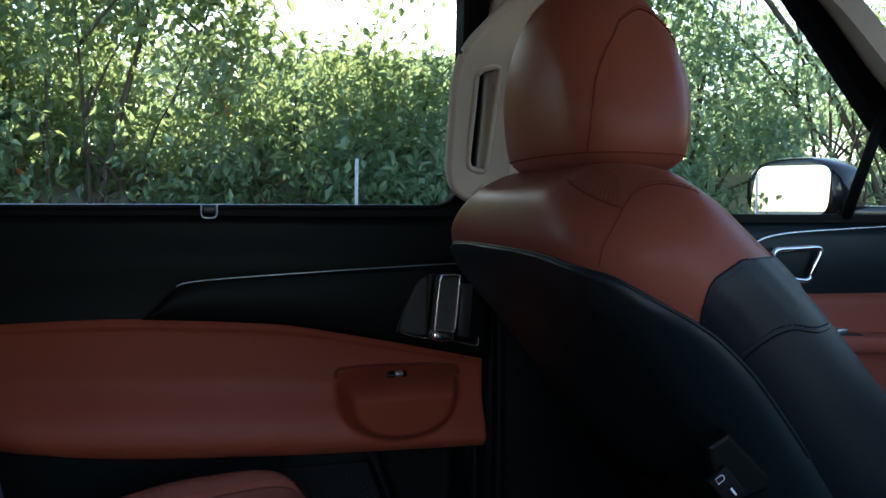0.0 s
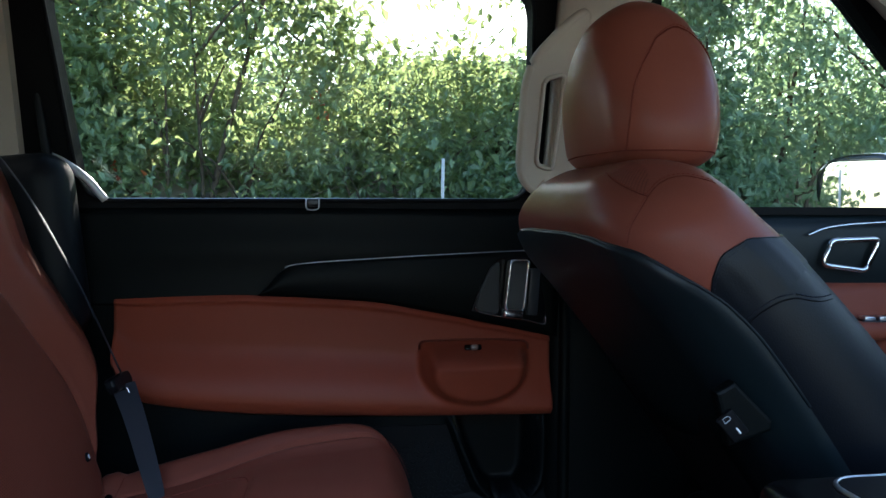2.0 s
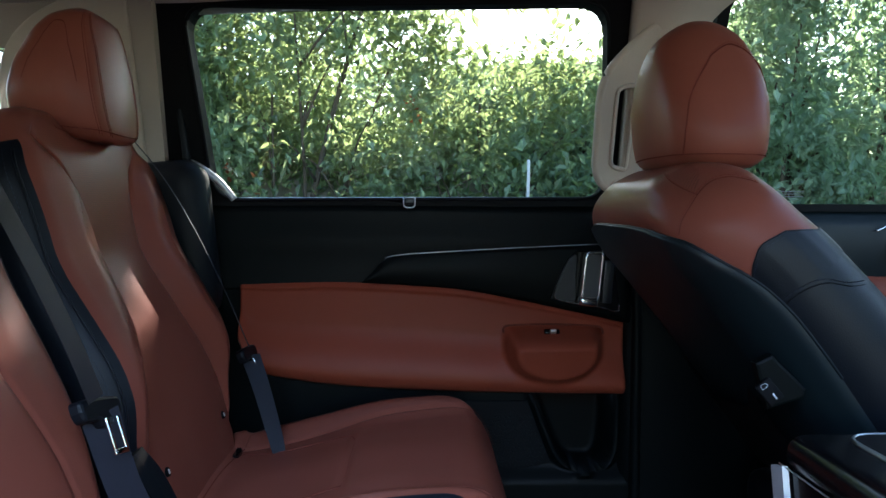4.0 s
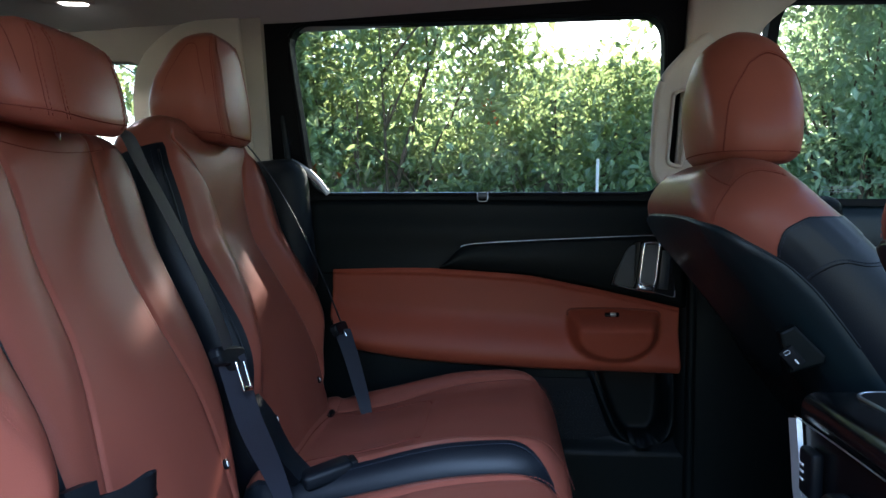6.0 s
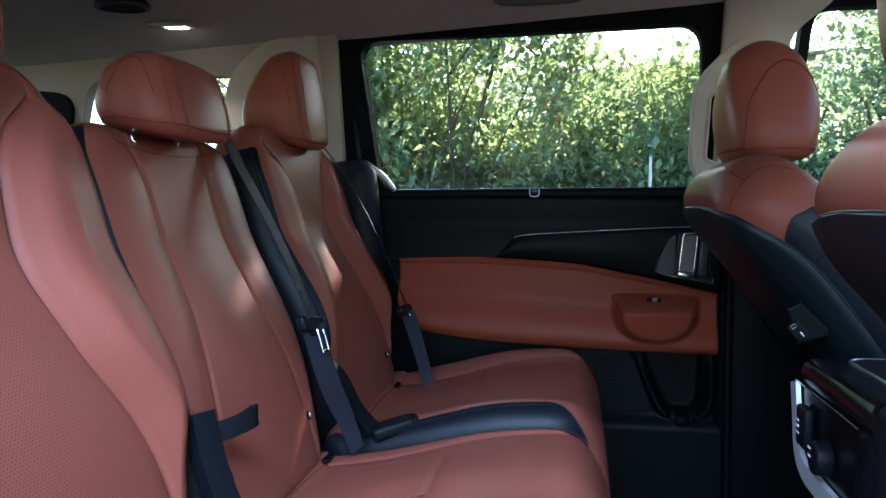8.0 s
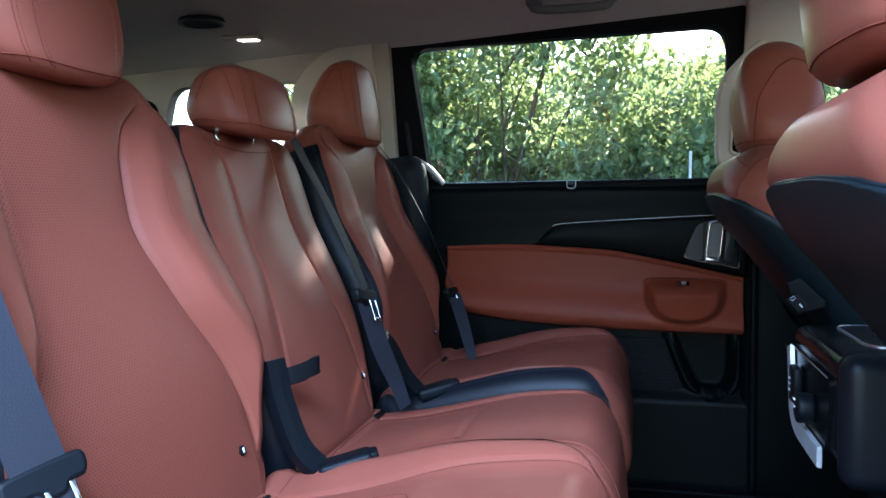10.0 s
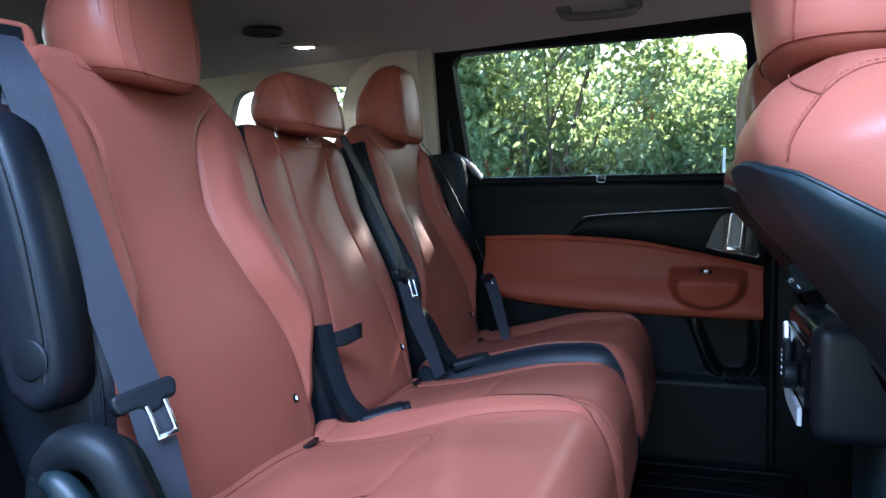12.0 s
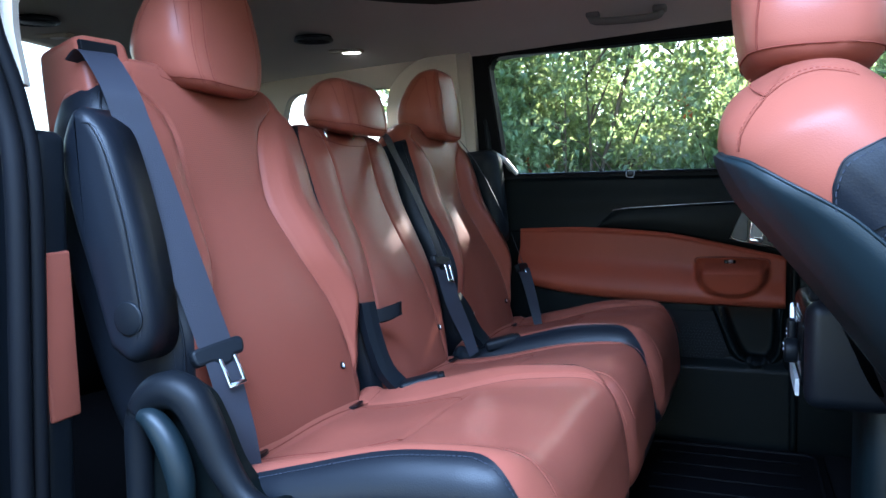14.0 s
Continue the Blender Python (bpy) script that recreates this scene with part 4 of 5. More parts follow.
def headrest_front(parent):
    """Tall headrest with an oval stitched panel on either side."""
    tall, wide, deep = 0.216, 0.272, 0.146
    half = lambda s: wide / 2 * interp(s, ((0, 0.97), (0.04, 1.0), (0.085, 0.94), (0.13, 0.80), (0.17, 0.60), (0.216, 0.34)))
    dep = lambda s: deep * interp(s, ((0, 0.88), (0.05, 0.98), (0.09, 1.02), (0.14, 0.95), (0.18, 0.80), (0.216, 0.54)))
    pad = Pad(tall, half, dep, lambda s: 0.05, lambda u, s: 0.018 * math.cos(u / 0.085) - 0.012, 0.042, 0.056, 30, 0.0, r_low=0.022, shear=lambda s: 0.004 * math.sin(s / tall * 2.6))
    root = pad.build(lambda k, s, u: "all", {"all": ("headrest", leather_tan)}, parent, {"all": "tan leather headrest with stitched oval sides"}, low="all", high="all", main="all",
                     m=parent.matrix_world.inverted() @ frame_of((0.727, parent.matrix_world.translation.y + 0.004, 0.922), (0, -1, 0), (0.01, 0, 1)))["all"]
    for sgn in (-1, 1):
        way = ((54.4, 0.016), (54.7, 0.032), (55.3, 0.061), (56.0, 0.092), (56.8, 0.116), (57.7, 0.140), (58.2, 0.156), (58.6, 0.165), (59.1, 0.168), (60.4, 0.161), (61.5, 0.146), (62.6, 0.125), (64.0, 0.082), (64.8, 0.05), (65.2, 0.016))
        oval = [pad.around(q.x, q.y, 0.0004) for q in spline([(c, s, 0) for c, s in way], 8)]
        oval = [Vector((sgn * p.x, p.y, p.z)) for p in oval]
        tube("seam", oval, 0.0012, seam_tan, root, "", 5)
        stitches("stitching", [p + Vector((0, 0.003, 0)) for p in oval], thread_tan, root, 0.005, 0.0006)
    for sgn in (-1, 1):
        tube("post", [(sgn * 0.10, -0.05, 0.0), (sgn * 0.10, 0.03, 0.0)], 0.0065, chrome, root, "chrome headrest post", 12)
    tube("seam", [pad.around(c, 0.016, 0.0004) for c in np.linspace(0, len(pad.kind), 120)], 0.0009, seam_tan, root, "", 5)
    return root


passenger = front_seat("front_seat", 0.435, "tan leather front seat with black plastic back shell")
driver = copy_thing(passenger, frame_of((0.868, -0.535, 0.432), (0, -1, 0), F_UP))
for o in driver.children:
    if o.name.startswith("headrest"):
        o.matrix_local = driver.matrix_basis.inverted() @ frame_of((0.681, -0.531, 0.925), (0, -1, 0), (0.01, 0, 1))


def put_on(thing, m):
    return thing.matrix_world.inverted() @ m


# seat switch on the passenger seat's inner side
pod_m = frame_of((0.730, 0.160, 0.664), (0.84, 0, 0.54), (-0.54, 0.0, 0.84))
pod = outline_plate("seat_switch", [(-0.024, -0.018), (0.020, -0.030), (0.027, -0.022), (0.014, 0.034), (-0.008, 0.036)], 0.014, trim_black, passenger, put_on(passenger, pod_m), "black seat moving switch", 0.004)
block("switch_key", (0.020, 0.030, 0.006), plastic_dark, pod, put_on(passenger, pod_m @ pose(-0.012, 0.0, 0.002, 0, 0, 8)), "", 0.002)
block("switch_mark", (0.0018, 0.008, 0.001), white_ink, pod, put_on(passenger, pod_m @ pose(-0.010, -0.006, 0.0057, 0, 0, 8)), "white mark", 0.0003, 1)
tube("switch_mark", [put_on(passenger, pod_m) @ Vector((-0.014 + dx, 0.010 + dy, 0.0058)) for dx, dy in ((-0.004, -0.002), (0.002, -0.002), (0.0035, 0.0), (0.002, 0.003), (-0.004, 0.003))],
     0.00035, white_ink, pod, "white mark", 5, closed=True)

# ---- far side: sliding door ----
door = empty("door_1", pose(0, 0, 0), "closed sliding door with tan leather and black trim", "car door", kind="structure")
Z_TOP = ((-0.03, 0.715), (0.15, 0.72), (0.375, 0.709), (0.52, 0.684), (0.62, 0.663), (0.715, 0.642))
Z_LOW = ((-0.03, 0.60), (-0.01, 0.558), (0.03, 0.537), (0.231, 0.513), (0.45, 0.504), (0.715, 0.500))


def pull(x, z):
    """How far the pull cup stands out of the panel: a sloping top, a soft ledge and a rounded underside."""
    out = interp(z, ((0.512, 0.002), (0.535, 0.020), (0.565, 0.042), (0.588, 0.058), (0.598, 0.062), (0.604, 0.059), (0.634, 0.003), (0.637, 0.0)))
    r = math.hypot((x - 0.577) / 0.099, max(0.0, 0.588 - z) / 0.066)
    return out * step(1.02, 0.72, r)


def leather_face(a, b):
    x = -0.03 + 0.745 * a
    z0, z1 = interp(x, Z_LOW), interp(x, Z_TOP)
    z = z0 + (z1 - z0) * b
    y = interp(b, ((0.0, 0.802), (0.03, 0.786), (0.14, 0.774), (0.60, 0.800), (1.0, 0.802)))
    return (x, y - pull(x, z) - 0.003 * math.exp(-((b - 0.955) / 0.02) ** 2), z)


sheet("leather_panel", leather_face, 150, 80, leather_door, door, "padded tan leather door panel with pull cup", (0, 0.03, 0))
tube("cup_rim", spline([(0.480, 0.797, 0.622), (0.482, 0.7975, 0.633), (0.50, 0.798, 0.637), (0.58, 0.798, 0.6385), (0.655, 0.798, 0.6355), (0.672, 0.7975, 0.631), (0.675, 0.797, 0.620)], 8), 0.0022, seam_tan, door, "", 6)
sw = block("window_switch", (0.030, 0.012, 0.010), gloss, door, pose(0.572, 0.782, 0.625, -40), "small black window switch", 0.002)
block("switch_lever", (0.012, 0.010, 0.007), satin, sw, pose(0.574, 0.776, 0.628, -40), "silver lever", 0.002)


def belt_z(x):
    return 0.880 + 0.006 * x


def upper_face(a, b):
    x = -0.10 + 0.845 * a
    z0 = interp(x, Z_TOP) - 0.01
    z = z0 + (belt_z(x) - z0) * b
    y = 0.806 + 0.012 * b + 0.030 * step(0.88, 1.0, b) - 0.004 * math.exp(-((z - 0.80) / 0.03) ** 2)
    return (x, y, z)


sheet("upper_trim", upper_face, 60, 40, trim_black, door, "black soft plastic upper trim", (0, 0.05, 0))
tube("window_seal", [(x, 0.831, belt_z(x) + 0.0022) for x in np.linspace(-0.09, 0.735, 30)], 0.0014, satin, door, "bright strip below the glass", 8)
STRIP = ((0.205, 0.722), (0.222, 0.738), (0.245, 0.762), (0.273, 0.774), (0.40, 0.783), (0.55, 0.791), (0.725, 0.799))
line = spline([(x, 0.782, z) for x, z in STRIP], 10)
tube("chrome_strip", line[24:], 0.0008, satin, door, "thin chrome strip", 8)
tube("insert_edge", line[:22], 0.0008, plastic, door, "", 6)


def gloss_face(a, b):
    x = 0.205 + 0.52 * a
    z0, z1 = interp(x, Z_TOP) + 0.001, interp(x, STRIP)
    return (x, 0.789 - 0.006 * math.sin(math.pi * b), z0 + (max(z1, z0 + 0.001) - z0) * b)


sheet("gloss_insert", gloss_face, 40, 12, trim_black, door, "dark gloss insert", (0, 0.01, 0))
bez_m = frame_of((0, 0.781, 0), (1, 0, 0), (0, 0, 1))
bez = outline_plate("handle_bezel", [(0.568, 0.690), (0.580, 0.725), (0.600, 0.765), (0.618, 0.782), (0.690, 0.786), (0.705, 0.664), (0.64, 0.672)], 0.008, gloss, door, bez_m, "gloss black handle recess", 0.003)
outline_plate("handle_cup", [(p.x, p.y) for p in rounded([(0.575, 0.692), (0.582, 0.722), (0.602, 0.768), (0.619, 0.779), (0.617, 0.684)], 0.010)], 0.004, cup_grey, bez, frame_of((0, 0.777, 0), (1, 0, 0), (0, 0, 1)), "grey handle cup", 0.002)
tube("bezel_edge", spline([(0.575, 0.776, 0.698), (0.583, 0.776, 0.690), (0.615, 0.776, 0.682), (0.66, 0.776, 0.676), (0.697, 0.776, 0.667), (0.701, 0.776, 0.680)], 8), 0.0013, chrome, bez, "chrome edge", 6)
handle = outline_plate("door_handle", [(p.x, p.y) for p in rounded([(0.621, 0.694), (0.630, 0.781), (0.664, 0.782), (0.656, 0.692)], 0.007)], 0.020, gunmetal, door, frame_of((0, 0.750, 0), (1, 0, 0), (0, 0, 1)), "satin metal door handle", 0.003)
ring = rounded([(0.6225, 0.696), (0.6315, 0.7795), (0.6625, 0.7805), (0.6545, 0.694)], 0.007)
tube("handle_rim", [Vector((p.x, 0.7485, p.y)) for p in ring], 0.0028, chrome, handle, "bright chrome rim", 8, closed=True)
block("handle_foot", (0.036, 0.024, 0.016), chrome, handle, pose(0.637, 0.760, 0.688, 0, 6, 0), "chrome foot", 0.006, 4)
block("lock_lever", (0.020, 0.010, 0.082), cup_grey, door, pose(0.678, 0.777, 0.724, 0, 4, 0), "grey lock lever", 0.003)
block("blind_clip", (0.022, 0.020, 0.014), cup_grey, door, pose(0.296, 0.828, 0.878), "small grey sunblind hook", 0.004)
tube("clip_loop", spline([(0.285, 0.816, 0.884), (0.285, 0.813, 0.872), (0.289, 0.812, 0.866), (0.303, 0.812, 0.866), (0.307, 0.813, 0.872), (0.307, 0.816, 0.884)], 6), 0.0014, silver, door, "clear grey hook loop", 6)


def bin_depth(x, z):
    """Above 0 inside the U of the door bin, in metres from its rim."""
    left = interp(z, ((0.345, 0.640), (0.352, 0.612), (0.375, 0.590), (0.43, 0.565), (0.50, 0.538)))
    right = interp(z, ((0.345, 0.645), (0.352, 0.682), (0.385, 0.700), (0.44, 0.704), (0.50, 0.704)))
    return min(x - left, right - x, (z - 0.343) * 1.5)


def lower_face(a, b):
    x = -0.25 + 1.02 * a
    z0, z1 = 0.10, interp(x, Z_LOW) + 0.012 if x > -0.03 else 0.74
    z = z0 + (z1 - z0) * b
    k = bin_depth(x, z)
    near = step(0.40, 0.50, x)
    y = 0.815 - 0.022 * step(0.36, 0.32, z) - near * 0.020 * math.exp(-(k / 0.011) ** 2) * step(0.52, 0.47, z)
    return (x, y + 0.085 * step(0.0, 0.012, k), z)


sheet("lower_trim", lower_face, 200, 110, trim_black, door, "black plastic lower door trim with a U-shaped bin", (0, 0.11, 0))
grille = outline_plate("speaker_grille", [(0.36, 0.485), (0.53, 0.485), (0.575, 0.362), (0.52, 0.350), (0.36, 0.352)], 0.004, plastic_dark, door, frame_of((0, 0.806, 0), (1, 0, 0), (0, 0, 1)), "black patterned speaker grille", 0.001)
rng = random.Random(4)
gv, gf = [], []
for i in range(24):
    for j in range(15):
        x, z = 0.365 + i * 0.0088 + (j % 2) * 0.0044, 0.357 + j * 0.0088
        if x > 0.572 - max(0, (z - 0.36)) * 0.37 or ((x - 0.505) / 0.075) ** 2 + ((z - 0.405) / 0.058) ** 2 > 1:
            continue
        t = rng.choice((0.5, -0.6, 1.4))
        dx, dz = math.cos(t) * 0.0048, math.sin(t) * 0.0048
        k = len(gv)
        gv += [(x - dx - dz * 0.18, 0.8045, z - dz + dx * 0.18), (x + dx - dz * 0.18, 0.8045, z + dz + dx * 0.18), (x + dx + dz * 0.18, 0.8045, z + dz - dx * 0.18), (x - dx + dz * 0.18, 0.8045, z - dz - dx * 0.18), (x, 0.8032, z)]
        gf += [(k, k + 1, k + 4), (k + 1, k + 2, k + 4), (k + 2, k + 3, k + 4), (k + 3, k, k + 4)]
tagged(mesh_ob("grille_pattern", gv, gf, shell_plastic, grille, "fine raised mesh", False), kind="stuff")


# ---- windows and pillars of the far side ----
win = empty("window_1", pose(0, 0, 0), "sliding door window with black rounded frame", "window", kind="structure")
outer = rounded([(-0.21, 0.86), (0.735, 0.87), (0.725, 1.285), (-0.19, 1.262)], 0.07)
inner = rounded([(-0.085, 0.879), (0.684, 0.884), (0.660, 1.240), (-0.112, 1.226)], 0.05)
ring_frame("window_frame", outer, inner, lambda z: lean(z, 0.822), 0.05, plastic_dark, win, "matt black frame")
pane = sheet("pane", lambda a, b: (-0.16 + 0.87 * a, lean(0.87 + 0.39 * b) + 0.012, 0.87 + 0.39 * b), 4, 4, glass, win, "clear glass")
pane.visible_shadow = False
tube("frame_seal", [Vector((p.x, lean(p.y, 0.826), p.y)) for p in inner], 0.004, rubber, win, "", 6, closed=True)
tube("sill_strip", [(-0.06, 0.836, 0.882), (0.3, 0.836, 0.884), (0.70, 0.836, 0.886)], 0.0022, satin, win, "thin bright sill strip", 6)
tube("corner_trim", spline([(-0.126, 0.800, 0.950), (-0.100, 0.796, 0.938), (-0.068, 0.796, 0.914), (-0.040, 0.800, 0.880)], 8), lambda t: 0.0085 - 0.002 * t, silver, win, "curved silver corner trim", 10)
block("frame_guide", (0.012, 0.02, 0.16), plastic, win, pose(-0.132, 0.785, 1.02, 0, -7, 0), "", 0.004)

tagged(sheet("trim_pillar_middle", lambda a, b: (lambda z: (0.700 + 0.03 * (1 - b) * 0 + (0.135 + 0.09 * step(0.75, 1.0, b)) * a + 0.0, lean(z, 0.79) - 0.02 * math.sin(math.pi * a), z))(0.87 + 0.42 * b), 16, 24, beige, None, "", (0, 0.04, 0)),
       "beige plastic middle pillar trim", "pillar", kind="structure")
outer = rounded([(0.742, 1.195), (0.706, 1.166), (0.658, 1.114), (0.647, 1.074), (0.648, 0.937), (0.664, 0.907), (0.695, 0.896), (0.742, 0.896)], 0.022)
inner = rounded([(0.712, 1.088), (0.702, 1.090), (0.682, 1.084), (0.677, 1.076), (0.675, 0.953), (0.679, 0.944), (0.690, 0.940), (0.704, 0.938)], 0.006)
grab = ring_frame("pillar_grip", outer, inner, lambda z: lean(z, 0.772), 0.030, beige, None)
tagged(grab, "moulded beige plastic grip on the middle pillar", "grip")
tube("grip_edge", [Vector((p.x, lean(p.y, 0.780), p.y)) for p in outer], 0.0085, beige, grab, "rounded edge", 8, closed=True)
tube("grip_edge", [Vector((p.x, lean(p.y, 0.778), p.y)) for p in inner], 0.0045, beige, grab, "rounded edge", 8, closed=True)
tagged(block("trim_pillar_low", (0.34, 0.07, 0.80), trim_black, None, pose(0.88, 0.825, 0.48), "", 0.03), "black lower middle pillar trim", "pillar", kind="structure")
tagged(tube("trim_door_seal", spline([(0.738, 0.775, 0.11), (0.735, 0.772, 0.4), (0.735, 0.775, 0.7), (0.73, 0.78, 0.9)], 10), 0.010, trim_black, None, "", 10), "black rubber door seal", "seal", kind="structure")

# front door beyond
fdoor = empty("door_2", pose(0, 0, 0), "closed front door with tan armrest and black trim", "car door", kind="structure")
sheet("upper_trim", lambda a, b: (0.83 + 1.1 * a, 0.835 + 0.03 * step(0.8, 1.0, b) - 0.012 * math.sin(math.pi * b), 0.70 + 0.175 * b), 20, 16, shell_plastic, fdoor, "black upper trim", (0, 0.05, 0))
sheet("leather_panel", lambda a, b: (0.83 + 1.1 * a, 0.82 - 0.02 * math.sin(math.pi * b), 0.50 + 0.235 * b - 0.012 * a), 20, 12, leather_tan, fdoor, "tan leather door panel", (0, 0.05, 0))
block("armrest", (0.55, 0.08, 0.035), leather_tan, fdoor, pose(1.50, 0.795, 0.640, 0, 2, 0), "tan leather armrest", 0.014)
block("switch_plate", (0.12, 0.05, 0.008), gloss, fdoor, pose(1.36, 0.79, 0.660, 0, 2, 0), "gloss switch plate", 0.003)
for k in range(3):
    block("switch_key", (0.022, 0.02, 0.008), satin, fdoor, pose(1.325 + 0.03 * k, 0.785, 0.667, 0, 2, 0), "", 0.002)
sheet("lower_trim", lambda a, b: (0.83 + 1.1 * a, 0.83, 0.11 + 0.40 * b), 4, 4, plastic_dark, fdoor, "black lower trim", (0, 0.05, 0))
tube("chrome_strip", spline([(1.22, 0.815, 0.822), (1.27, 0.815, 0.838), (1.40, 0.815, 0.848), (1.9, 0.815, 0.872)], 8), 0.0022, chrome, fdoor, "chrome strip", 6)
ringp = rounded([(1.248, 0.766), (1.340, 0.754), (1.366, 0.816), (1.264, 0.812)], 0.014)
tube("door_handle", [Vector((p.x, 0.812, p.y)) for p in ringp], 0.0055, chrome, fdoor, "chrome ring door handle", 8, closed=True)
fwin = empty("window_2", pose(0, 0, 0), "front door window with black frame", "window", kind="structure")
outer = rounded([(0.850, 0.86), (1.84, 0.86), (1.55, 1.045), (1.26, 1.315), (0.868, 1.30)], 0.05)
inner = rounded([(0.868, 0.875), (1.69, 0.875), (1.486, 1.026), (1.205, 1.262), (0.890, 1.262)], 0.04)
ring_frame("window_frame", outer, inner, lambda z: lean(z, 0.835), 0.04, plastic_dark, fwin, "matt black frame")
fp = sheet("pane", lambda a, b: (0.84 + 1.0 * a, lean(0.87 + 0.42 * b, 0.86), 0.87 + 0.42 * b), 2, 2, glass, fwin, "clear glass")
fp.visible_shadow = False
tube("divider", [(1.443, lean(0.87, 0.84), 0.87), (1.468, lean(1.075, 0.84), 1.075)], 0.010, plastic_dark, fwin, "black quarter-light bar", 8)
tagged(ribbon("trim_pillar_front", spline([(1.02, 0.705, 1.325), (1.24, 0.725, 1.272), (1.46, 0.735, 1.096), (1.86, 0.75, 0.80)], 8), 0.12, (0, 1, 0.5), beige, None, "", 0.03),
       "beige windscreen pillar trim", "pillar", kind="structure")
mirror = empty("door_mirror", pose(1.545, 1.10, 0.928, 0, 0, 12), "dark painted door mirror on the front door", "mirror")
bm = bmesh.new()
bmesh.ops.create_uvsphere(bm, u_segments=28, v_segments=16, radius=1)
for v in bm.verts:
    v.co = Vector((0.07 * v.co.x + (0.03 if v.co.x > 0 else 0.0), 0.125 * math.copysign(abs(v.co.y) ** 0.7, v.co.y), 0.072 * math.copysign(abs(v.co.z) ** 0.7, v.co.z)))
    v.co.x = max(v.co.x, -0.030)
part("housing", bm, paint, mirror, "gloss dark housing")
outline_plate("mirror_glass", rounded([(-0.105, -0.055), (0.10, -0.055), (0.108, 0.05), (-0.085, 0.055)], 0.03), 0.004, mirrorglass, mirror, frame_of((-0.034, 0, 0), (0, -1, 0), (0, 0, 1)), "mirror glass", 0)
block("mirror_arm", (0.05, 0.16, 0.03), paint, mirror, pose(0.03, -0.17, -0.05), "", 0.01)

# ---- rear quarter of the far side, tailgate ----
tagged(sheet("trim_quarter", lambda a, b: (-1.62 + 1.47 * a, 0.80 - 0.05 * math.sin(math.pi * min(1, b)) * step(0, 0.3, b), 0.10 + 0.82 * b), 20, 20, plastic, None, "", (0, 0.05, 0)),
       "black plastic rear quarter trim", "trim", kind="structure")
for sgn, nm in ((1, "window_3"), (-1, "window_4")):
    q = empty(nm, pose(0, 0, 0), "rear quarter window in beige trim", "window", kind="structure")
    f = (lambda z: lean(z, 0.80)) if sgn > 0 else (lambda z: 2 * CY - lean(z, 0.80))
    outer = rounded([(-1.64, 0.90), (-0.165, 0.90), (-0.155, 1.30), (-1.28, 1.28)], 0.05)
    inner = rounded([(-0.885, 0.955), (-0.425, 0.955), (-0.405, 1.155), (-0.80, 1.155)], 0.05)
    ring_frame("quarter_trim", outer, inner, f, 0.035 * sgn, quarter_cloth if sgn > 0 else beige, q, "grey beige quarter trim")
    if sgn > 0:
        arch = spline([(-0.47, 0.90, 0), (-0.455, 1.02, 0), (-0.444, 1.10, 0), (-0.424, 1.150, 0), (-0.385, 1.190, 0), (-0.33, 1.221, 0), (-0.26, 1.239, 0), (-0.20, 1.246, 0)], 6) + [Vector((-0.195, 0.90, 0))]
        outline_plate("pillar_trim", [(p.x, (p.y - 0.88) / 0.958) for p in arch], 0.012, beige, q, frame_of((0, 0.796, 0.88), (1, 0, 0), (0, -0.30, 1)), "beige plastic pillar trim", 0.004)
        outline_plate("rear_pillar_cover", [(p.x, p.y) for p in rounded([(-1.18, 0.02), (-0.915, 0.02), (-0.84, 0.25), (-1.04, 0.27)], 0.06)], 0.016, plastic_dark, q, frame_of((0, 0.794, 0.88), (1, 0, 0), (0, -0.30, 1)), "black rear pillar cover", 0.005)
    g = sheet("pane", lambda a, b: (-1.15 + 0.80 * a, f(0.93 + 0.25 * b) + 0.03 * sgn, 0.93 + 0.25 * b), 2, 2, glass, q, "clear glass")
    g.visible_shadow = False
tail = empty("tailgate", pose(0, 0, 0), "closed tailgate with black trim and rear window", "car door", kind="structure")
sheet("lower_trim", lambda a, b: (-1.60, CY - 0.85 + 1.7 * a, 0.10 + 0.80 * b), 6, 6, plastic, tail, "black lower trim", (-0.05, 0, 0))
for y0, y1 in ((CY - 0.85, CY - 0.70), (CY + 0.70, CY + 0.85)):
    sheet("side_trim", lambda a, b: (-1.60 + 0.33 * b, y0 + (y1 - y0) * a, 0.90 + 0.36 * b), 3, 3, plastic_dark, tail, "", (-0.05, 0, 0))
g = sheet("pane", lambda a, b: (-1.63 + 0.33 * b, CY - 0.72 + 1.44 * a, 0.89 + 0.36 * b), 2, 2, glass, tail, "clear rear glass")
g.visible_shadow = False
# round black shoulder behind the far seat, over the belt reel
tagged(block("belt_shroud", (0.16, 0.10, 0.30), plastic, None, pose(-0.145, 0.755, 0.80, 0, -6, 0), "", 0.045, 6), "rounded black belt reel cover", "trim", kind="structure")

# ---- near side: door opening and rear pillar ----
pillar = block("trim_pillar_rear", (0.17, 0.048, 0.78), plastic, None, pose(-0.216, -0.826, 0.485), "", 0.014, 4)
tagged(pillar, "black rear pillar trim beside the open door", "pillar", kind="structure")
block("leather_strip", (0.012, 0.044, 0.20), leather_tan, pillar, pose(-0.134, -0.824, 0.634, 3, 0, 0), "tan leather strip", 0.004)
tagged(block("trim_quarter_near", (1.5, 0.05, 0.80), plastic, None, pose(-1.02, -0.90, 0.50), "", 0.02), "black plastic quarter trim on the open side", "trim", kind="structure")
tagged(block("trim_leather_near", (0.42, 0.02, 0.20), leather_tan, None, pose(-0.52, -0.868, 0.62), "", 0.008), "tan leather quarter panel", "trim", kind="structure")
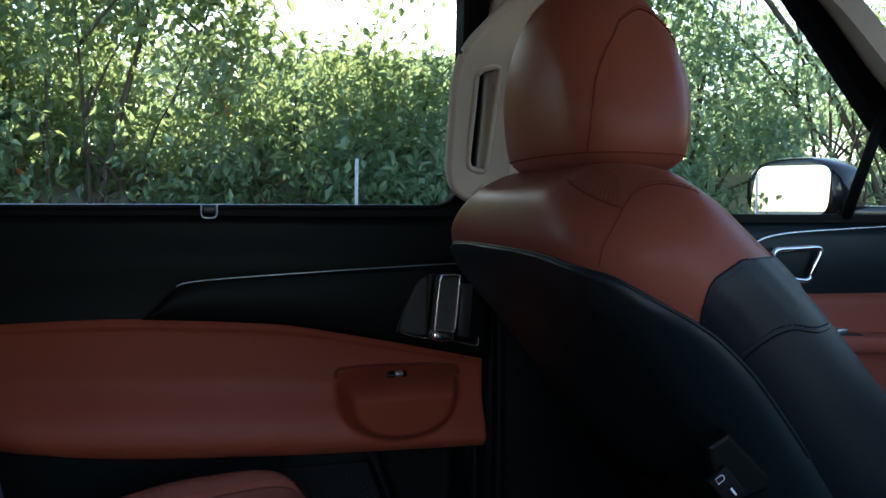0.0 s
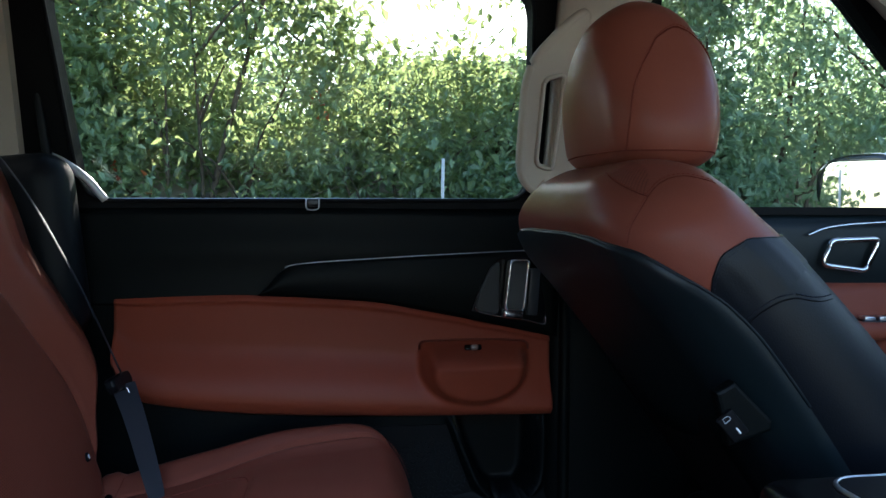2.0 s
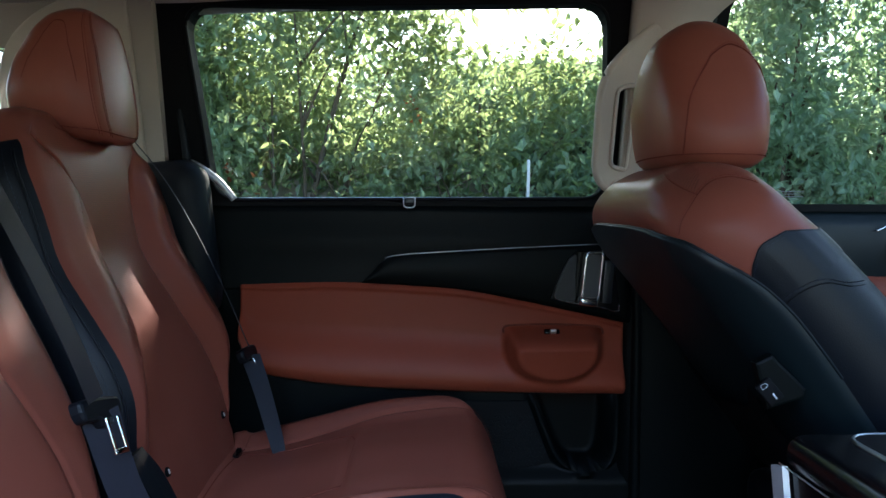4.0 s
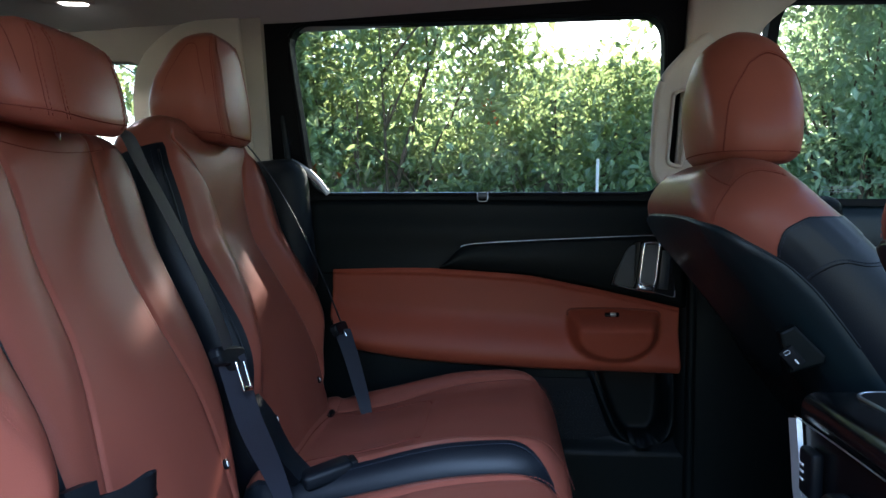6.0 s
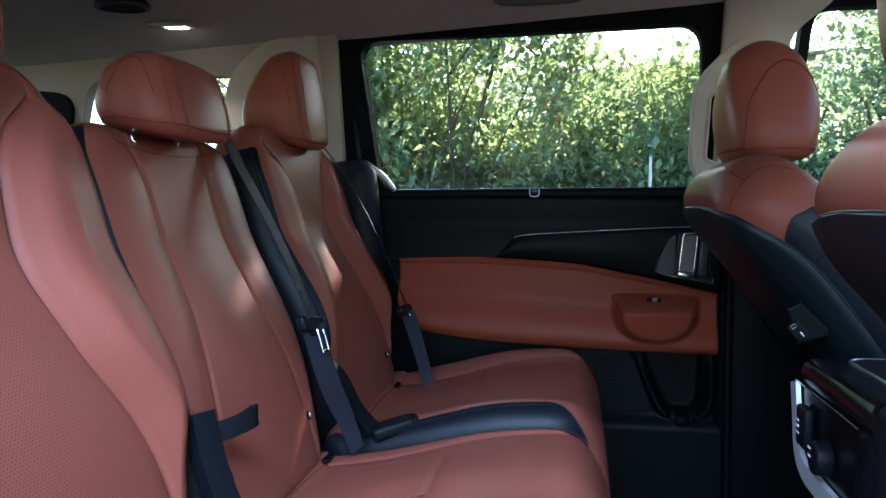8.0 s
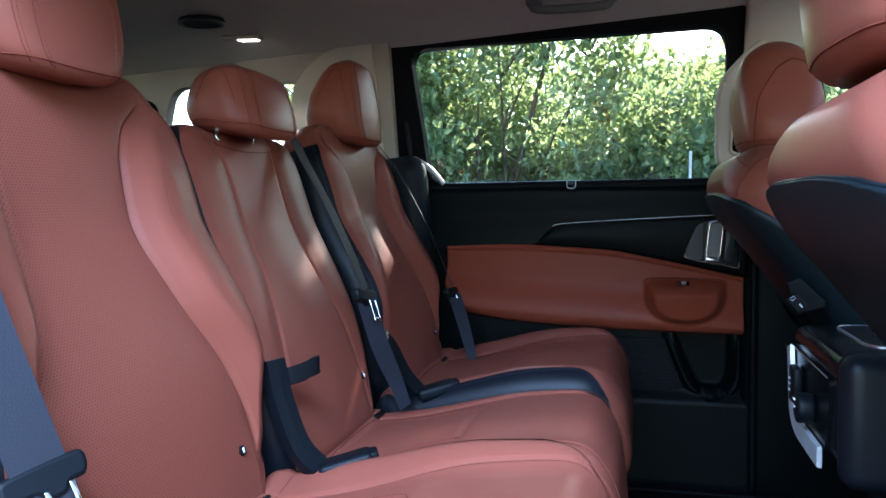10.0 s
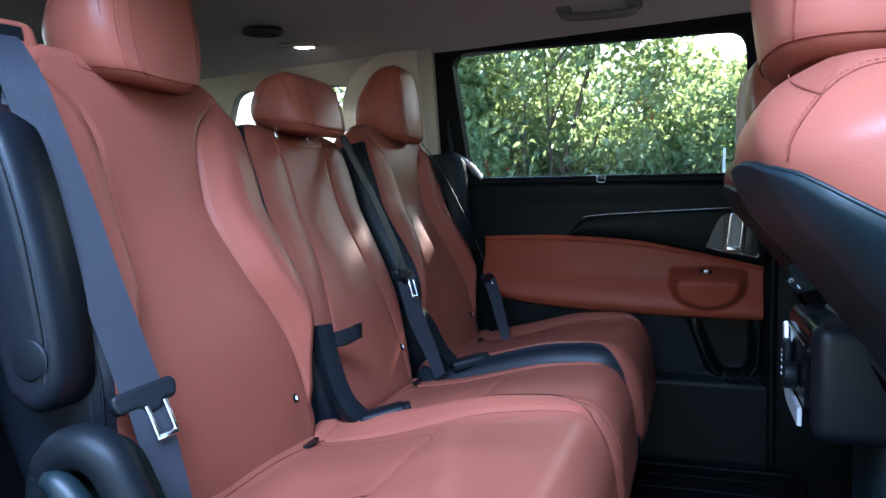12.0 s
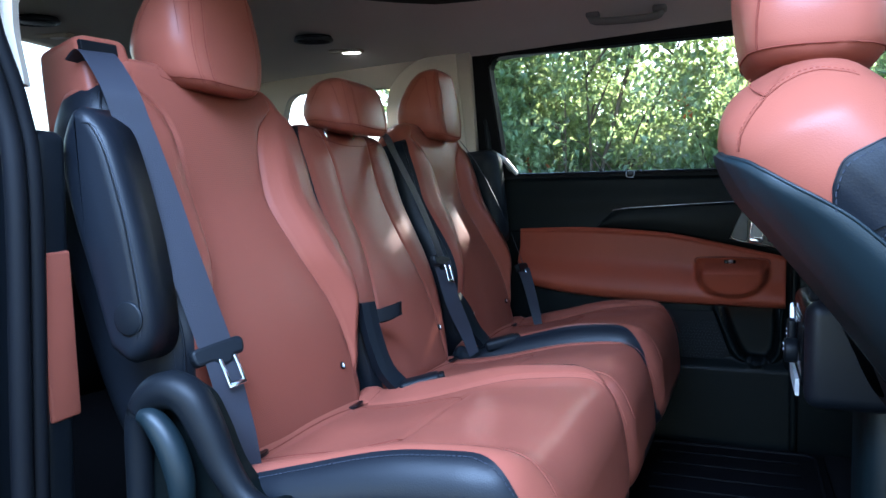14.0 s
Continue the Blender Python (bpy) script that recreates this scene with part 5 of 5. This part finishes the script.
for y0, r in ((-0.858, 0.011), (-0.880, 0.012)):
    tagged(tube("trim_opening_seal", spline([(-0.135, y0, 0.10), (-0.132, y0, 0.5), (-0.132, y0 + 0.004, 0.80), (-0.140, y0 - 0.004, 0.90), (-0.150, y0 - 0.03, 1.0), (-0.15, y0 - 0.035, 1.12), (-0.12, y0 - 0.01, 1.26)], 10), r, rubber, None, "", 10),
           "black rubber seal round the door opening", "seal", kind="structure")
tagged(block("trim_door_jamb", (0.16, 0.12, 1.0), paint, None, pose(-0.235, -0.97, 0.45), "", 0.02), "dark painted body edge beside the opening", "body", kind="structure")
tagged(ribbon("trim_pillar_upper", spline([(-0.16, -0.862, 0.92), (-0.175, -0.862, 1.0), (-0.17, -0.855, 1.10), (-0.12, -0.83, 1.25)], 8), 0.05, (1, 0.7, 0), beige, None, "", 0.016),
       "beige upper pillar trim", "pillar", kind="structure")
tagged(block("sill", (1.5, 0.12, 0.14), plastic, None, pose(0.62, -0.93, 0.03), "", 0.02), "black door sill", "sill", kind="structure")

# ---- front end, closed off ----
tagged(block("dashboard", (0.5, 1.66, 0.80), plastic, None, pose(2.05, CY, 0.50), "", 0.08, 4), "black dashboard", "dashboard", kind="structure")

# ---- belts ----
def belt(pts, tongue, turn, across, label, low, upper=None, lap=0.044):
    """A lap and shoulder belt with its tongue; pts run from the top down to the tongue, low from there on."""
    root = empty("seat_belt", pose(*tongue), label, "seat belt", "seat belts")
    move = Matrix.Translation(-Vector(tongue))
    ribbon("shoulder_strap", [move @ p for p in spline(pts, 12)], 0.045, upper or across, webbing, root, "dark grey woven strap")
    ribbon("lap_strap", [move @ p for p in spline(low, 12)], lambda t: lap - 0.014 * t, across, webbing, root, "dark grey woven strap")
    lobes = [(-0.040, 0.002), (-0.038, 0.013), (-0.024, 0.016), (0.024, 0.016), (0.038, 0.013), (0.040, 0.002), (0.034, -0.009), (0.020, -0.010), (0.013, -0.018), (-0.004, -0.018), (-0.012, -0.010), (-0.034, -0.009)]
    t = outline_plate("tongue", [(p.x, p.y) for p in spline([(x * 0.88, y * 0.88, 0) for x, y in lobes + lobes[:1]], 4)][:-1], 0.013, plastic, root, turn, "black belt tongue", 0.004)
    for sx in (-1, 1):
        block("tongue_blade", (0.0045, 0.036, 0.0026), chrome, t, turn @ pose(sx * 0.010 + 0.006, -0.026, 0.002), "steel blade", 0.001)
    block("tongue_blade", (0.0245, 0.006, 0.0026), chrome, t, turn @ pose(0.006, -0.043, 0.002), "steel blade", 0.001)
    return root


BELT = "dark grey seat belt with black tongue and steel blade"
def face_turn(y_dir, up_dir):
    return frame_of((0, 0, 0), y_dir, up_dir)
def over_back(y, s, off):
    """A point before the back rests' face, s metres up along it."""
    return Vector((-0.045, y, 0.405)) + BACK_UP * s + Vector((math.cos(REC), 0, math.sin(REC))) * (0.0776 + off)


belt([(-0.190, -0.722, 0.972), (-0.165, -0.728, 0.984), (-0.143, -0.735, 0.972)] + [over_back(-0.503 + u, h, 0.042) for h, u in ((0.517, -0.239), (0.476, -0.235), (0.434, -0.230), (0.367, -0.224), (0.309, -0.222), (0.247, -0.218), (0.172, -0.2125))],
     over_back(-0.716, 0.168, 0.046), face_turn((0.42, 0.9, 0.20), (-0.40, -0.02, 0.92)), (0.45, 0.89, 0.0), BELT,
     [over_back(-0.715, 0.162, 0.044), (0.024, -0.715, 0.565), (0.032, -0.712, 0.535), (0.042, -0.710, 0.500), (0.052, -0.706, 0.440)])
belt([(-0.215, 0.150, 0.955), (-0.165, 0.125, 0.950), (-0.118, 0.088, 0.898), (-0.060, 0.058, 0.816), (-0.018, 0.050, 0.735), (0.004, 0.052, 0.677)], (0.010, 0.056, 0.665),
     face_turn((0.15, 0.95, -0.15), (-0.32, 0.10, 0.94)), (0.55, 0.83, 0), BELT, [(0.006, 0.056, 0.66), (0.022, 0.074, 0.58), (0.040, 0.110, 0.506), (0.055, 0.122, 0.455)], (-0.10, 1, 0), 0.042)
belt([(-0.21, 0.655, 1.0), (-0.175, 0.645, 0.980), (-0.125, 0.648, 0.917), (-0.075, 0.640, 0.838), (-0.025, 0.645, 0.732), (0.018, 0.655, 0.622)], (0.022, 0.656, 0.608),
     face_turn((0.10, 1.0, 0.0), (-0.38, 0.0, 0.92)), (0.85, 0.5, 0), BELT, [(0.02, 0.656, 0.605), (0.045, 0.625, 0.556), (0.075, 0.585, 0.486), (0.085, 0.575, 0.455)], (0.30, -0.95, 0), 0.036)


def buckle(pts, head, label):
    root = empty("belt_buckle", pose(*head), label, "seat belt", "belt buckles")
    mv = Matrix.Translation(-Vector(head))
    ribbon("stalk", [mv @ p for p in spline(pts, 10)], 0.036, (0.2, 1, 0.25), plastic, root, "curved black stalk", 0.016)
    b = block("buckle_body", (0.075, 0.040, 0.024), plastic, root, pose(0, 0, 0, 0, -14, 24), "black buckle body", 0.008, 4)
    block("release_key", (0.014, 0.030, 0.018), plastic_dark, b, pose(0.034, 0.014, 0.010, 0, -14, 24), "", 0.004)
    return root


buckle([(-0.018, -0.262, 0.612), (-0.004, -0.266, 0.560), (0.022, -0.266, 0.495), (0.056, -0.258, 0.458)], (0.084, -0.250, 0.472), "black belt buckle on a curved stalk")
buckle([(-0.015, 0.185, 0.575), (0.006, 0.190, 0.545), (0.030, 0.190, 0.500), (0.060, 0.190, 0.466)], (0.095, 0.196, 0.472), "black belt buckle on a curved stalk")
loop = spline([(-0.03, -0.252, 0.585), (0.0, -0.244, 0.588), (0.024, -0.224, 0.596), (0.029, -0.212, 0.598), (0.024, -0.206, 0.597), (0.005, -0.222, 0.586), (-0.02, -0.240, 0.582)], 10)
tagged(ribbon("fold_strap", loop, 0.024, (0, 0.05, 1), black_web, None, "", 0.002), "black pull loop beside the middle seat", "strap")

# ---- console between the front seats ----
con = empty("centre_console", pose(0.9, -0.05, 0.11 - 0.0), "black gloss centre console with silver trim", "console")
cl = lambda m: pose(0, 0, 0.007) @ con.matrix_world.inverted() @ m
block("pedestal", (0.55, 0.20, 0.40), shell_plastic, con, cl(pose(1.07, -0.055, 0.29)), "black pedestal", 0.03)
block("body", (0.60, 0.27, 0.14), plastic, con, cl(pose(1.008, -0.052, 0.545)), "black body", 0.025)
block("lid", (0.62, 0.285, 0.045), gloss, con, cl(pose(1.012, -0.052, 0.604)), "gloss black top", 0.02, 5)
block("side_cover", (0.62, 0.05, 0.165), leather_black, con, cl(pose(1.012, -0.205, 0.550)), "black padded side", 0.024, 5)
fas = outline_plate("fascia", rounded([(-0.165, 0.592), (0.082, 0.592), (0.058, 0.50), (0.02, 0.482), (-0.13, 0.482)], 0.02), 0.012, gloss, con, cl(frame_of((0.702, 0, 0), (0, -1, 0), (0, 0, 1)) @ Matrix.Diagonal((-1, 1, 1, 1))), "gloss black control panel", 0)
trim = [Vector((0.697, y, z)) for y, z in ((0.080, 0.592), (0.068, 0.545), (0.056, 0.503), (0.020, 0.484), (-0.06, 0.481), (-0.13, 0.481))]
ribbon("silver_trim", [cl(Matrix()) @ p for p in spline(trim, 8)], lambda t: 0.029, (0, 0.75, -0.66), silver, fas, "silver trim", 0.006)
tube("pedestal_joint", [cl(Matrix()) @ p for p in spline([(0.845, -0.1562, 0.46), (0.850, -0.1562, 0.35), (0.875, -0.1562, 0.22), (0.900, -0.1562, 0.15)], 8)], 0.0012, plastic_dark, con, "", 6)
tube("fascia_edge", [cl(Matrix()) @ p for p in spline([(0.698, 0.082, 0.594), (0.697, -0.04, 0.595), (0.697, -0.165, 0.594)], 8)], 0.0009, satin, fas, "thin silver edge", 6)
block("rocker", (0.014, 0.040, 0.055), plastic, fas, cl(pose(0.694, 0.018, 0.545)), "black rocker switch", 0.005)
disc("dial", 0.021, 0.022, plastic, fas, cl(pose(0.690, -0.065, 0.530, 0, 90, 0)), "round black dial", 28, 0.004)
for y, z in ((0.032, 0.553), (0.032, 0.545), (0.032, 0.536), (-0.05, 0.540), (-0.05, 0.530)):
    block("panel_mark", (0.001, 0.011, 0.003), white_ink, fas, cl(pose(0.6865 if y > 0 else 0.6785, y - 0.006, z)), "white mark", 0.0003, 1)
rim = rounded([(0.755, 0.068), (0.755, -0.125), (1.20, -0.125), (1.20, 0.068)], 0.035)
tube("tray_rim", [cl(Matrix()) @ Vector((p.x, p.y, 0.627)) for p in rim], 0.0026, satin, con, "silver tray rim", 6, closed=True)
outline_plate("tray_floor", [(p.x, p.y) for p in rim], 0.002, plastic_dark, con, cl(pose(0, 0, 0.6285)), "dark tray", 0)
tube("cup_rim", [cl(Matrix()) @ Vector((0.83 + 0.042 * math.cos(t), -0.03 + 0.042 * math.sin(t), 0.630)) for t in np.linspace(0, 2 * math.pi, 32, endpoint=False)], 0.003, satin, con, "silver cup holder rim", 6, closed=True)


# ---- ceiling fittings ----
def ceiling_lamp(x, y, lit):
    z = roof_z(x, y) - 0.004
    root = empty("ceiling_lamp", pose(x, y, z, 6, 0, 8), "small recessed reading lamp" + (", switched on" if lit else ""), "lamp", "ceiling lamps")
    block("bezel", (0.10, 0.042, 0.010), beige, root, Matrix(), "grey bezel", 0.004)
    block("lens", (0.048, 0.028, 0.008), lampglass if lit else whitewash, root, pose(0.016, 0, -0.004), "bright lens", 0.003)
    block("lens_side", (0.026, 0.028, 0.006), beige, root, pose(-0.026, 0, -0.003), "", 0.002)


def ceiling_vent(x, y):
    root = empty("ceiling_vent", pose(x, y, roof_z(x, y) - 0.004, 4, 0, 0), "round black slatted air vent", "vent", "ceiling vents")
    disc("rim", 0.052, 0.004, plastic_dark, root, pose(0, 0, 0.004), "", 36, 0.001)
    tube("rim", [Vector((0.050 * math.cos(t), 0.050 * math.sin(t), -0.004)) for t in np.linspace(0, 2 * math.pi, 36, endpoint=False)], 0.006, cup_grey, root, "dark grey rim", 8, closed=True)
    for k in range(-3, 4):
        w = 2 * math.sqrt(max(1e-5, 0.045 ** 2 - (k * 0.012) ** 2))
        block("slat", (w, 0.004, 0.008), cup_grey, root, pose(0, k * 0.012, -0.004, 35, 0, 0), "", 0.001, 1)


ceiling_lamp(-0.50, 0.575, True)
ceiling_lamp(-1.15, 0.12, False)
ceiling_vent(-0.542, 0.458)
ceiling_vent(-1.06, -0.02)
lamp = new("reading_light", bpy.data.lights.new("reading_light", "SPOT"))
lamp.data.energy, lamp.data.spot_size, lamp.data.shadow_soft_size, lamp.data.color = 0.6, radians(110), 0.02, (1, 0.97, 0.93)
lamp.matrix_world = look((-0.485, 0.575, roof_z(-0.485, 0.575) - 0.016), (-0.4, 0.5, 0))
grip = empty("grab_handle", pose(0.315, 0.575, 1.285), "folded grey ceiling grab handle", "handle")
tube("grip_bar", spline([(-0.09, 0, -0.005), (-0.075, -0.012, -0.022), (0, -0.016, -0.026), (0.075, -0.012, -0.022), (0.09, 0, -0.005)], 8), 0.010, grip_grey, grip, "", 10)
for sx in (-1, 1):
    block("mount", (0.035, 0.03, 0.018), grip_grey, grip, pose(sx * 0.085, 0, -0.002), "", 0.006)
over = empty("overhead_panel", pose(-0.14, 0.31, roof_z(-0.14, 0.31) - 0.004), "dark recessed overhead panel", "panel")
outline_plate("panel_plate", rounded([(-0.16, -0.30), (0.16, -0.30), (0.16, 0.07), (-0.16, 0.05)], 0.05), 0.012, plastic_dark, over, pose(0, 0, 0, 180, 0, 0) @ Matrix.Diagonal((1, -1, 1, 1)), "", 0.003)

# ---- floor mats ----
for y0, y1 in ((-0.80, -0.06), (-0.04, 0.74)):
    mat = empty("floor_mat", pose(0.58, (y0 + y1) / 2, 0.118), "black ribbed rubber floor mat", "mat", "floor mats")
    w = (y1 - y0) / 2
    block("mat_sheet", (0.46, 2 * w, 0.010), matrubber, mat, Matrix(), "", 0.003)
    tube("raised_edge", [Vector((p.x, p.y, 0.006)) for p in rounded([(-0.21, -w + 0.02), (0.21, -w + 0.02), (0.21, w - 0.02), (-0.21, w - 0.02)], 0.04)], 0.006, matrubber, mat, "", 6, closed=True)
    for k in range(7):
        block("rib", (0.34, 0.006, 0.006), matrubber, mat, pose(0, -w + 0.10 + (2 * w - 0.2) * k / 6, 0.007), "", 0.002, 1)

# small printed marking in the front window's corner
mark = empty("glass_marking", pose(1.055, lean(0.90, 0.857), 0.895), "faint white printed glass marking", "marking")
for k in range(3):
    block("mark_bar", (0.07 - 0.015 * (k == 1), 0.0006, 0.0014), faint_ink, mark, pose(0, 0, 0.005 * (k - 1)), "", 0)
